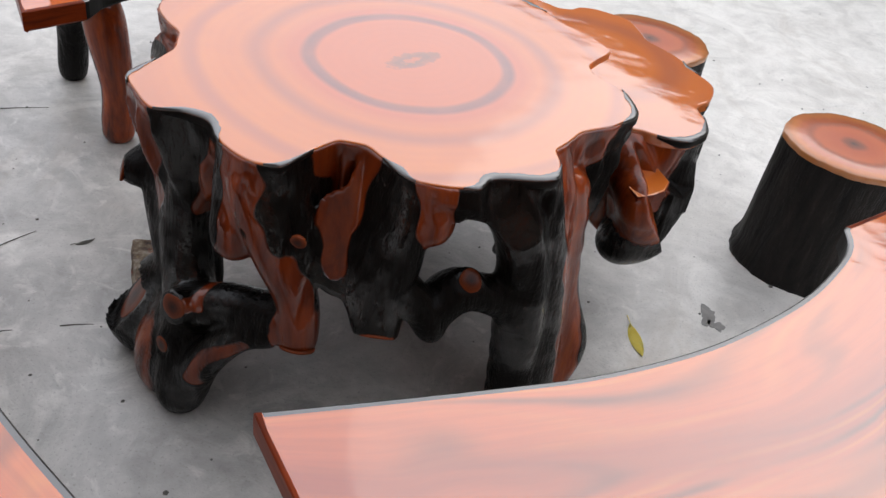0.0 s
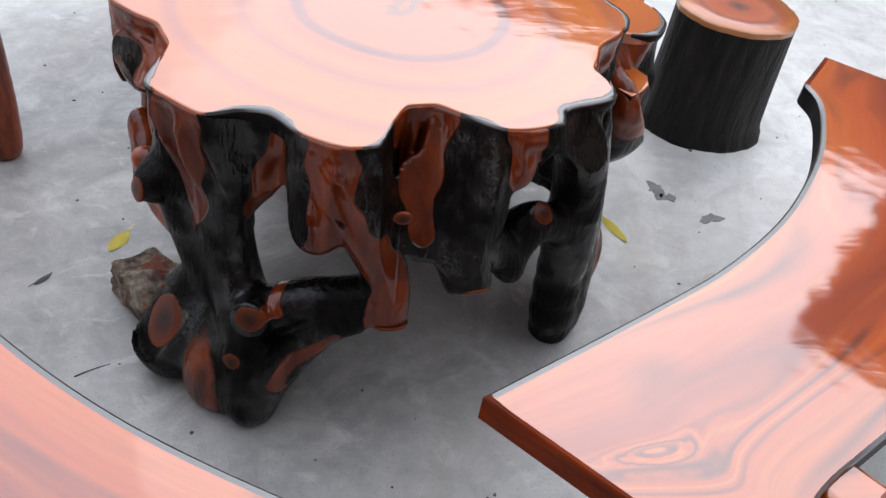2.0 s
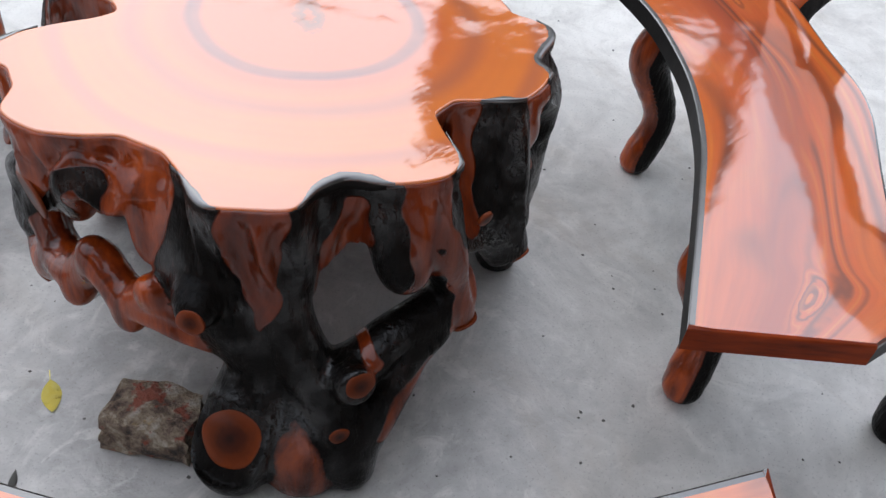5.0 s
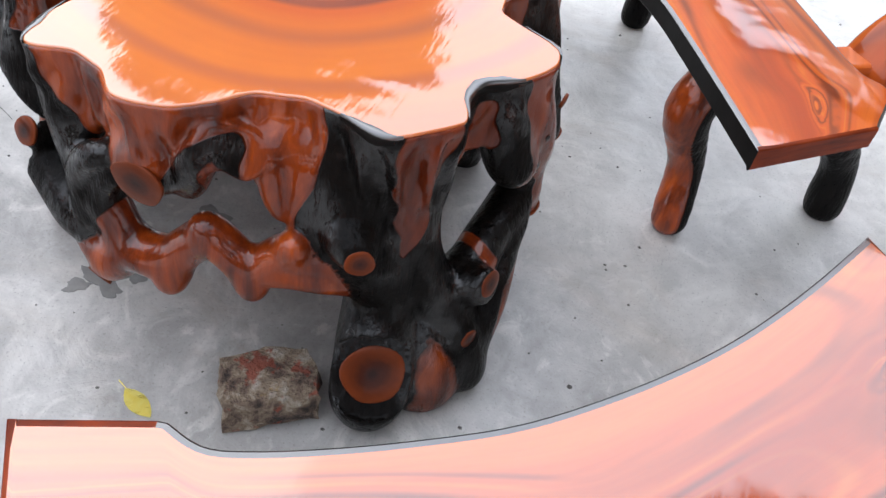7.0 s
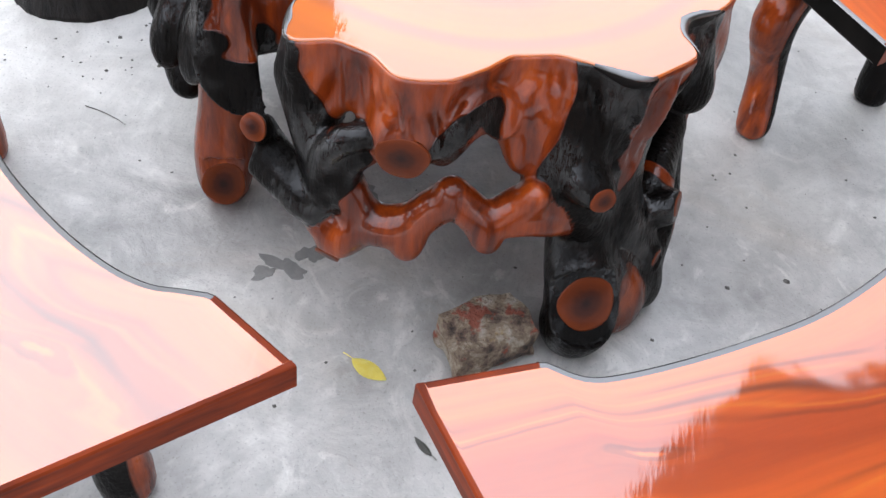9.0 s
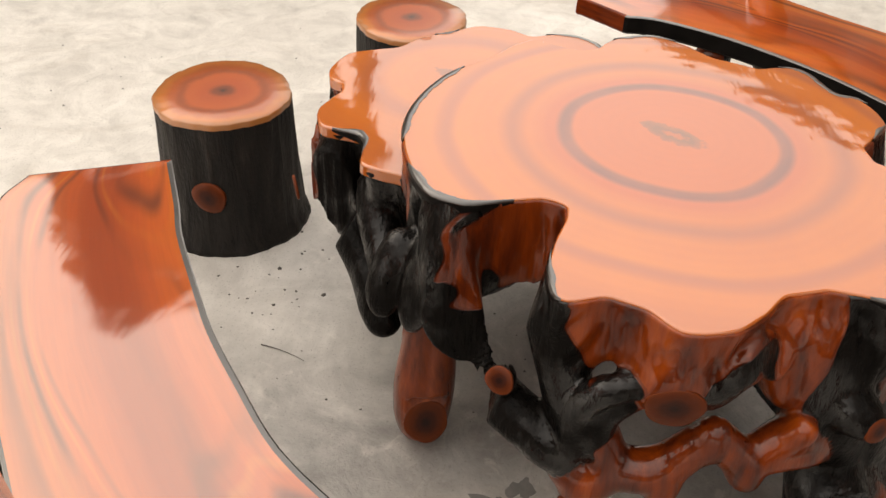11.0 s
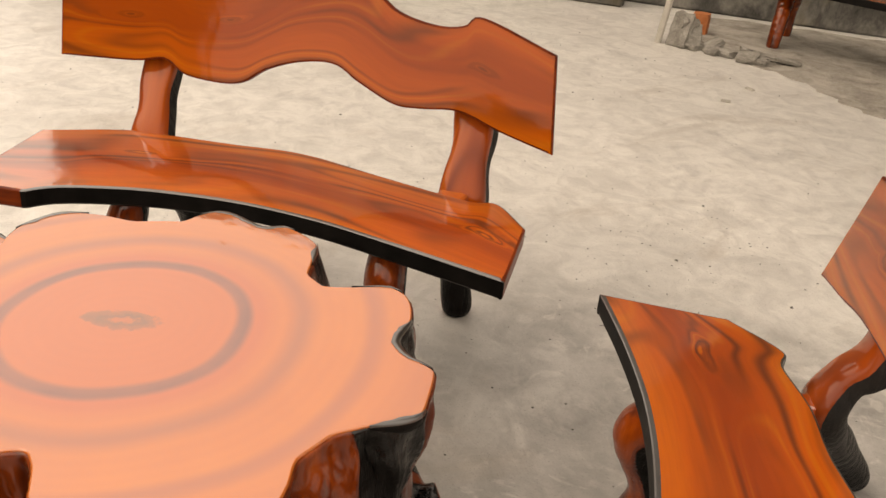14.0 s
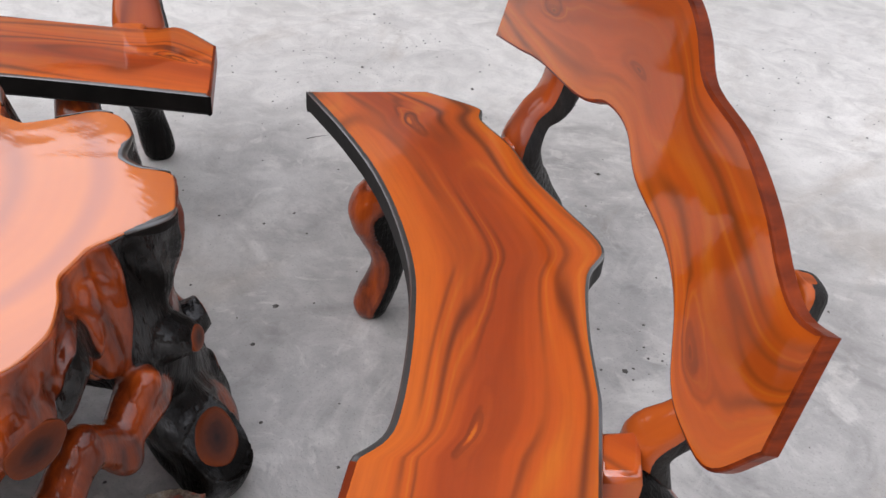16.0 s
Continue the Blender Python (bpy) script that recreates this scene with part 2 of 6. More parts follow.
def stool_top():
    m = Nodes("varnished_stool_top")
    g = m.attr("grain").outputs["Vector"]
    ln = m.node("ShaderNodeVectorMath")
    ln.operation = "LENGTH"
    m.t.links.new(g, ln.inputs[0])
    n = m.noise(m.coords(), 9.0, 4.0, 0.6)
    r = m.math("ADD", ln.outputs["Value"], m.math("MULTIPLY", m.math("SUBTRACT", n, 0.5), 0.22))
    col = m.ramp(r, [(0.0, (0.05, 0.02, 0.015)), (0.12, (0.22, 0.05, 0.02)), (0.25, (0.48, 0.085, 0.018)), (0.50, (0.52, 0.10, 0.02)),
                     (0.62, (0.34, 0.07, 0.02)), (0.75, (0.46, 0.095, 0.022)), (0.9, (0.58, 0.17, 0.03)), (1.0, (0.45, 0.16, 0.04))], "EASE")
    m.bump(n, 0.15, 0.004)
    return m.set(Base_Color=col, Roughness=0.42, Coat_Weight=1.0, Coat_Roughness=0.24, Coat_IOR=1.7)


def stool_bark():
    m = Nodes("matt_black_bark")
    n = m.noise(m.coords((14, 14, 2.2)), 2.2, 5.0, 0.6, 0.3)
    g = m.noise(m.coords(), 70.0, 3.0)
    col = m.ramp(n, [(0.3, (0.007, 0.006, 0.006)), (0.6, (0.018, 0.015, 0.013)), (0.85, (0.045, 0.036, 0.030))])
    m.bump(m.math("ADD", n, m.math("MULTIPLY", g, 0.2)), 0.9, 0.014)
    return m.set(Base_Color=col, Roughness=0.55, Specular_IOR_Level=0.2)


def edge_paint():
    m = Nodes("black_edge_paint")
    n = m.noise(m.coords(), 14.0, 4.0)
    col = m.ramp(n, [(0.3, (0.010, 0.009, 0.008)), (0.8, (0.035, 0.030, 0.026))])
    m.bump(n, 0.25, 0.004)
    return m.set(Base_Color=col, Roughness=0.3, Coat_Weight=1.0, Coat_Roughness=0.22, Coat_IOR=2.0)


def black_face():
    m = Nodes("black_board_edge")
    n = m.noise(m.coords(), 14.0, 4.0)
    col = m.ramp(n, [(0.3, (0.004, 0.0035, 0.003)), (0.8, (0.012, 0.010, 0.009))])
    m.bump(n, 0.3, 0.004)
    return m.set(Base_Color=col, Roughness=0.5, Specular_IOR_Level=0.08, Coat_Weight=0.06, Coat_Roughness=0.12)


def red_edge():
    m = Nodes("red_brown_edge")
    n = m.noise(m.coords((3, 3, 20)), 3.0, 4.0)
    col = m.ramp(n, [(0.3, (0.08, 0.013, 0.005)), (0.6, (0.19, 0.028, 0.006)), (0.85, (0.29, 0.045, 0.008))])
    m.bump(n, 0.2, 0.003)
    return m.set(Base_Color=col, Roughness=0.35, Specular_IOR_Level=0.05, Coat_Weight=0.12, Coat_Roughness=0.10, Coat_IOR=1.4)


def concrete_floor():
    """Trowelled yard slab: pale laitance swirls, darker damp blotches, grit."""
    m = Nodes("trowelled_concrete")
    v = m.coords()
    big = m.noise(v, 0.55, 3.0, 0.5)
    mid = m.noise(v, 3.2, 6.0, 0.62, 1.2)
    swirl = m.noise(m.coords((1, 1, 1)), 11.0, 5.0, 0.68, 2.2)
    grit = m.noise(v, 160.0, 2.0)
    wisp = m.noise(v, 2.6, 5.0, 0.62, 1.4)
    fleck = m.noise(v, 7.0, 5.0, 0.6, 1.6)
    col = m.ramp(mid, [(0.30, (0.27, 0.257, 0.24)), (0.46, (0.38, 0.364, 0.34)), (0.62, (0.48, 0.459, 0.43))])
    # brighter light beyond the furniture, painted in as paler slab from a south-west centre
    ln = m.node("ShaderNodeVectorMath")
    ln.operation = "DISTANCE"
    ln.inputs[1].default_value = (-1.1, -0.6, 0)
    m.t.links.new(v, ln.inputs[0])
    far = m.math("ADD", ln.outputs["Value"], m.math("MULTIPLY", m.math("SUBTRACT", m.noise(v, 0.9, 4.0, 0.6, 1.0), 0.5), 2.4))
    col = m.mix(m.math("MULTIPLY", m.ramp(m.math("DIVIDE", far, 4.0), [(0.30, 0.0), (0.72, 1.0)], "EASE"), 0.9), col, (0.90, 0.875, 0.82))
    col = m.mix(m.math("MULTIPLY", m.ramp(swirl, [(0.52, 0.0), (0.68, 1.0)]), 0.28), col, (0.66, 0.63, 0.585))
    col = m.mix(m.math("MULTIPLY", m.ramp(wisp, [(0.30, 1.0), (0.46, 0.0)], "EASE"), 0.22), col, (0.22, 0.21, 0.195))
    col = m.mix(m.math("MULTIPLY", m.ramp(wisp, [(0.53, 0.0), (0.66, 1.0)], "EASE"), 0.6), col, (0.72, 0.69, 0.64))
    col = m.mix(m.math("MULTIPLY", m.ramp(fleck, [(0.58, 0.0), (0.68, 1.0)], "EASE"), 0.5), col, (0.70, 0.67, 0.62))
    col = m.mix(m.math("MULTIPLY", m.ramp(big, [(0.42, 0.0), (0.72, 1.0)]), 0.3), col, (0.52, 0.49, 0.45))
    col = m.mix(m.math("MULTIPLY", m.ramp(grit, [(0.30, 1.0), (0.40, 0.0)]), 0.35), col, (0.12, 0.115, 0.105))
    mottle = m.noise(v, 5.5, 7.0, 0.66, 1.1)
    smear = m.noise(m.coords((1.0, 0.45, 1)), 2.2, 6.0, 0.7, 0.8)
    col = m.mix(m.ramp(mottle, [(0.36, 0.85), (0.50, 0.35), (0.60, 0.0)]), col, (0.76, 0.755, 0.75), "MULTIPLY")
    col = m.mix(m.math("MULTIPLY", m.ramp(smear, [(0.56, 0.0), (0.70, 1.0)]), 0.35), col, (0.34, 0.27, 0.20))
    h = m.math("ADD", m.math("MULTIPLY", fleck, 0.8), m.math("ADD", m.math("MULTIPLY", mid, 1.5), m.math("MULTIPLY", grit, 0.12)))
    m.bump(h, 0.35, 0.010)
    rough = m.ramp(swirl, [(0.35, 0.52), (0.68, 0.30)])
    return m.set(Base_Color=col, Roughness=rough, Specular_IOR_Level=0.9)


def plain(name, a, b, scale=6.0, rough=0.8, bump=0.4, dist=0.01):
    m = Nodes(name)
    n = m.noise(m.coords(), scale, 6.0, 0.65, 0.5)
    f = m.noise(m.coords(), scale * 12, 3.0)
    col = m.ramp(m.math("ADD", m.math("MULTIPLY", n, 0.8), m.math("MULTIPLY", f, 0.2)), [(0.32, a), (0.68, b)])
    m.bump(m.math("ADD", n, m.math("MULTIPLY", f, 0.3)), bump, dist)
    return m.set(Base_Color=col, Roughness=rough)


def rubble_mat():
    """Broken mortar lump with red brick still sticking to it."""
    m = Nodes("broken_brick_and_mortar")
    n = m.noise(m.coords(), 17.0, 6.0, 0.72, 0.2)
    p = m.noise(m.coords((1, 1, 1)), 13.0, 4.0, 0.6, 0.2)
    col = m.ramp(n, [(0.38, (0.03, 0.022, 0.018)), (0.46, (0.13, 0.085, 0.06)), (0.55, (0.25, 0.19, 0.13)), (0.64, (0.38, 0.33, 0.27))])
    col = m.mix(m.ramp(p, [(0.56, 0.0), (0.60, 0.85)]), col, (0.24, 0.05, 0.025))
    col = m.mix(m.ramp(p, [(0.30, 0.7), (0.36, 0.0)]), col, (0.30, 0.19, 0.06))
    m.bump(m.math("ADD", n, m.math("MULTIPLY", p, 0.6)), 1.0, 0.03)
    return m.set(Base_Color=col, Roughness=0.85)


def stained_wall():
    """Old cement render: black damp, ochre wash and bare grey."""
    m = Nodes("dirty_cement_render")
    v = m.coords((1, 1, 0.7))
    n = m.noise(v, 2.2, 6.0, 0.68, 0.6)
    g = m.noise(v, 24.0, 4.0)
    col = m.ramp(m.math("ADD", m.math("MULTIPLY", n, 0.85), m.math("MULTIPLY", g, 0.15)), [(0.36, (0.035, 0.032, 0.028)), (0.46, (0.10, 0.095, 0.085)), (0.60, (0.25, 0.235, 0.21))])
    col = m.mix(m.ramp(m.noise(m.coords((1, 1, 1)), 1.1, 4.0, 0.6, 0.8), [(0.52, 0.0), (0.64, 0.6)]), col, (0.24, 0.20, 0.13))
    m.bump(m.math("ADD", n, m.math("MULTIPLY", g, 0.3)), 0.6, 0.02)
    return m.set(Base_Color=col, Roughness=0.9)


MAT_TOP, MAT_PLANK, MAT_ROOT, MAT_CUT = ring_wood(), plank_wood(), root_paint("lacquered_root", 0.8, 0.65, 1.1), cut_end()
MAT_LEG = root_paint("thinly_lacquered_leg", 0.15, 0.6, 1.45)
MAT_BARE = stool_bark()
MAT_TENON = plank_wood("varnished_tenon", 1.38, 0.05, 0.5, 2.2)
MAT_TIER = ring_wood("varnished_tier_grain", (0.40, 0.50), 0.6, 1.1, 0.56)
MAT_STOOL, MAT_BARK, MAT_EDGE, MAT_RED = stool_top(), stool_bark(), edge_paint(), red_edge()
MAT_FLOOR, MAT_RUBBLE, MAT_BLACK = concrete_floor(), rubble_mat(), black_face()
MAT_WALL = stained_wall()
# kept dark so that unseen blocks show as dark shapes in the varnish
MAT_DARK_RENDER = plain("unseen_dark_render", (0.026, 0.025, 0.021), (0.13, 0.12, 0.098), 1.3, 0.9, 0.5, 0.02)
MAT_SHADED_EARTH = plain("damp_earth_with_shade", (0.20, 0.175, 0.145), (0.56, 0.52, 0.46), 4.0, 0.8, 0.8, 0.03)
MAT_DEBRIS = plain("grey_cement_debris", (0.12, 0.108, 0.092), (0.48, 0.45, 0.40), 7.0, 0.9, 0.9, 0.02)
MAT_DARK_SHEET = plain("unseen_dark_sheet", (0.05, 0.045, 0.042), (0.12, 0.11, 0.10), 3.0, 0.8)
MAT_LEAF = plain("yellow_green_leaf", (0.92, 0.74, 0.10), (0.95, 0.84, 0.28), 25.0, 0.85, 0.2, 0.002)
MAT_DRY = plain("grey_dry_leaf", (0.10, 0.10, 0.085), (0.22, 0.21, 0.19), 25.0, 0.7, 0.2, 0.002)
MAT_STAIN = plain("dark_damp_patch", (0.15, 0.145, 0.137), (0.24, 0.23, 0.215), 20.0, 0.5, 0.2, 0.003)
MAT_ORANGE_BLOCK = plain("orange_brick", (0.42, 0.12, 0.04), (0.55, 0.19, 0.07), 20.0, 0.85)
MAT_METAL = plain("worn_grey_steel", (0.22, 0.22, 0.21), (0.42, 0.41, 0.39), 20.0, 0.4, 0.1)
MAT_RUBBER = plain("black_rubber", (0.012, 0.012, 0.012), (0.03, 0.03, 0.03), 20.0, 0.6)
MAT_BRICK = plain("bare_red_brick", (0.16, 0.05, 0.035), (0.28, 0.09, 0.06), 14.0, 0.9)
MAT_GRIT = plain("dark_grit", (0.05, 0.045, 0.04), (0.16, 0.15, 0.135), 60.0, 0.9)
MAT_TWIG = plain("dark_twig", (0.04, 0.035, 0.03), (0.10, 0.085, 0.07), 40.0, 0.8)
MAT_LIME = plain("pale_board", (0.42, 0.39, 0.34), (0.55, 0.52, 0.46), 12.0, 0.8)


# ------------------------------------------------------------------ mesh helpers
def empty(name, at, label, category, group=""):
    ob = new(name)
    ob.empty_display_size = 0.1
    ob.matrix_basis = Matrix.Translation(at)
    return tagged(ob, label, category, group)


def part(name, me, mats, parent=None, label=""):
    """Link a mesh, given in world metres, as one object under its thing."""
    if isinstance(me, bmesh.types.BMesh):
        bm, me = me, bpy.data.meshes.new(name)
        bm.normal_update()
        bm.to_mesh(me)
        bm.free()
    for mt in mats if isinstance(mats, (list, tuple)) else [mats]:
        me.materials.append(mt)
    ob = new(name, me)
    if parent:
        ob.parent = parent
        base = parent
        off = Vector()
        while base:
            off += base.matrix_basis.translation
            base = base.parent
        me.transform(Matrix.Translation(-off))
    if label:
        ob["label"] = label
    return ob


def thing(name, me, mats, label, category, group="", kind=""):
    ob = part(name, me, mats)
    return tagged(ob, label, category, group, kind)


def mesh(name, verts, faces, smooth=True):
    me = bpy.data.meshes.new(name)
    me.from_pydata([tuple(map(float, v)) for v in verts], [], [tuple(map(int, f)) for f in faces])
    me.update()
    if smooth:
        me.polygons.foreach_set("use_smooth", [True] * len(me.polygons))
    return me


def curve_through(pts, n=6):
    """Catmull-Rom through the given points, ends kept."""
    p = np.array(pts, float)
    e = np.vstack([2 * p[0] - p[1], p, 2 * p[-1] - p[-2]])
    out = []
    for i in range(1, len(e) - 2):
        for t in np.arange(n) / n:
            out.append(0.5 * (2 * e[i] + (e[i + 1] - e[i - 1]) * t + (2 * e[i - 1] - 5 * e[i] + 4 * e[i + 1] - e[i + 2]) * t**2
                              + (3 * e[i] - e[i - 1] - 3 * e[i + 1] + e[i + 2]) * t**3))
    out.append(p[-1])
    return np.array(out)


def polar_lobes(lobes, n=360):
    """Radius all round from crests and hollows (degrees, metres), eased from one to the next."""
    a, r = np.array(sorted(lobes)).T
    a, r = np.r_[a[-3:] - 360, a, a[:3] + 360], np.r_[r[-3:], r, r[:3]]
    d = np.diff(r) / np.diff(a)
    s = np.zeros_like(r)
    for i in range(1, len(r) - 1):
        if d[i - 1] * d[i] > 0:
            s[i] = 2 * d[i - 1] * d[i] / (d[i - 1] + d[i])
    q = np.linspace(-180, 180, n, endpoint=False)
    i = np.clip(np.searchsorted(a, q, "right") - 1, 0, len(a) - 2)
    h = a[i + 1] - a[i]
    t = (q - a[i]) / h
    rr = ((1 + 2 * t) * (1 - t) ** 2 * r[i] + t * (1 - t) ** 2 * h * s[i] + t * t * (3 - 2 * t) * r[i + 1] + t * t * (t - 1) * h * s[i + 1])
    return q, rr


def inset(loop, d):
    """Offset a closed counter-clockwise 2D loop inwards."""
    p = np.asarray(loop)
    t = np.roll(p, -1, 0) - np.roll(p, 1, 0)
    t /= np.linalg.norm(t, axis=1)[:, None] + 1e-9
    return p + d * np.c_[-t[:, 1], t[:, 0]]


def ccw(loop):
    p = np.asarray(loop)
    x, y = p.T
    return p if (x * np.roll(y, -1) - y * np.roll(x, -1)).sum() > 0 else p[::-1]


def slab(loop, top, thick, place, bevel=0.008, side=None, grain=None, hub=None):
    """A board from a closed outline: bevelled rim, side faces may take another material (side(i, a, b) -> slot)."""
    loop = ccw(loop)
    n = len(loop)
    rings = [(inset(loop, bevel), top), (inset(loop, bevel * 0.3), top - bevel * 0.3), (loop, top - bevel), (loop, top - thick + bevel), (inset(loop, bevel), top - thick)]
    bm = bmesh.new()
    gl = bm.verts.layers.float_vector.new("grain")
    vs = []
    for pts, z in rings:
        row = []
        for x, y in pts:
            v = bm.verts.new(place(x, y, z))
            v[gl] = Vector(grain(x, y)) if grain else Vector((x, y, 0))
            row.append(v)
        vs.append(row)
    if hub:
        for row, z, turn in ((vs[0], top, 1), (vs[-1], top - thick, -1)):
            mid = bm.verts.new(place(*hub, z))
            mid[gl] = Vector(grain(*hub)) if grain else Vector((*hub, 0))
            for i in range(n):
                bm.faces.new((mid, row[i], row[(i + 1) % n])[::turn])
        caps = []
    else:
        caps = [bm.faces.new(vs[0]), bm.faces.new(vs[-1][::-1])]
    for k in range(len(rings) - 1):
        for i in range(n):
            j = (i + 1) % n
            f = bm.faces.new((vs[k][i], vs[k + 1][i], vs[k + 1][j], vs[k][j]))
            f.smooth = k in (0, 1)
            if side and k >= 1:
                f.material_index = side(i, loop[i], loop[j])
    if caps:
        bmesh.ops.triangulate(bm, faces=caps)
    return bm


def resample(p, n):
    p = np.asarray(p, float)
    t = np.r_[0, np.cumsum(np.linalg.norm(np.diff(p, axis=0), axis=1))]
    q = np.linspace(0, t[-1], n)
    return np.c_[[np.interp(q, t, p[:, i]) for i in range(p.shape[1])]].T, t[-1]


def board(f, b, top, thick, place, bevel_f=0.008, bevel=0.008, slots=(1, 2, 2), shift=0.0, n=110, rows=8, tail=0.0):
    """A plank ruled between its front line f and rear line b, both from the same end. Rim chamfered; slots: front, ends, rear."""
    f, length = resample(f, n)
    b, _ = resample(b, n)
    slant = np.arange(n - 1) / (n - 1) * length > length - tail - 0.004 if tail else np.zeros(n - 1, bool)
    if np.cross(f[n // 2] - f[n // 2 - 1], b[n // 2] - f[n // 2]) < 0:
        f, b, slant = f[::-1], b[::-1], slant[::-1]
    m = rows + 1
    idx = [(i, 0) for i in range(n)] + [(n - 1, j) for j in range(1, m)] + [(i, m - 1) for i in range(n - 2, -1, -1)] + [(0, j) for j in range(m - 2, 0, -1)]
    full = np.array([[f[i] + (b[i] - f[i]) * j / rows for j in range(m)] for i in range(n)])
    loop = np.array([full[i, j] for i, j in idx])
    bev = np.array([bevel_f if j == 0 else bevel for i, j in idx])
    t = np.roll(loop, -1, 0) - np.roll(loop, 1, 0)
    t /= np.linalg.norm(t, axis=1)[:, None] + 1e-9
    inn = np.c_[-t[:, 1], t[:, 0]]
    bm = bmesh.new()
    gl = bm.verts.layers.float_vector.new("grain")
    wid = np.linalg.norm(b - f, axis=1).mean()

    def put(p, z, i, j):
        v = bm.verts.new(place(p[0], p[1], z))
        v[gl] = Vector((i / (n - 1) * length + shift, j / rows * wid, 0))
        return v

    ring = [put(loop[k] + inn[k] * bev[k], top, *idx[k]) for k in range(len(idx))]
    at = dict(zip(idx, ring))
    lf = np.array([loop[k] + inn[k] * bev[k] for k in range(n)])
    lb = {idx[k][0]: loop[k] + inn[k] * bev[k] for k in range(len(idx)) if idx[k][1] == m - 1}
    for i in range(1, n - 1):
        for j in range(1, m - 1):
            at[(i, j)] = put(lf[i] + (lb[i] - lf[i]) * j / rows, top, i, j)
    for i in range(n - 1):
        for j in range(m - 1):
            bm.faces.new((at[(i, j)], at[(i + 1, j)], at[(i + 1, j + 1)], at[(i, j + 1)]))
    rings = [ring]
    for k_in, dz in ((0.25, -1), (0.0, None), (0.0, thick - bevel), (1.0, thick)):
        row = []
        for k in range(len(idx)):
            drop = bev[k] * (0.25 if bev[k] > 0.01 else 0.75)
            if dz == -1:
                row.append(put(loop[k] + inn[k] * bev[k] * k_in, top - drop * 0.35, *idx[k]))
                continue
            d = drop if dz is None else dz
            row.append(put(loop[k] + inn[k] * bevel * k_in, top - d, *idx[k]))
        rings.append(row)
    cnt = len(idx)
    for k in range(4):
        for i in range(cnt):
            j = (i + 1) % cnt
            e0, e1 = idx[i], idx[j]
            slot = slots[0] if e0[1] == 0 and e1[1] == 0 else slots[2] if e0[1] == m - 1 and e1[1] == m - 1 else slots[1]
            if slot == slots[0] and e0[1] == 0 and e1[1] == 0 and slant[min(e0[0], e1[0])]:
                slot = slots[1]
            fc = bm.faces.new((rings[k][i], rings[k + 1][i], rings[k + 1][j], rings[k][j]))
            fc.material_index = 3 if k > 1 and slot == 1 and len(slots) > 3 else slot
    low = bm.faces.new(rings[-1][::-1])
    low.material_index = slots[0]
    bmesh.ops.triangulate(bm, faces=[low])
    return bm


# ------------------------------------------------------------------ organic forms: blended roots meshed from a distance field
def smin(a, b, k):
    h = np.clip(0.5 + 0.5 * (b - a) / k, 0, 1)
    return b + (a - b) * h - k * h * (1 - h)


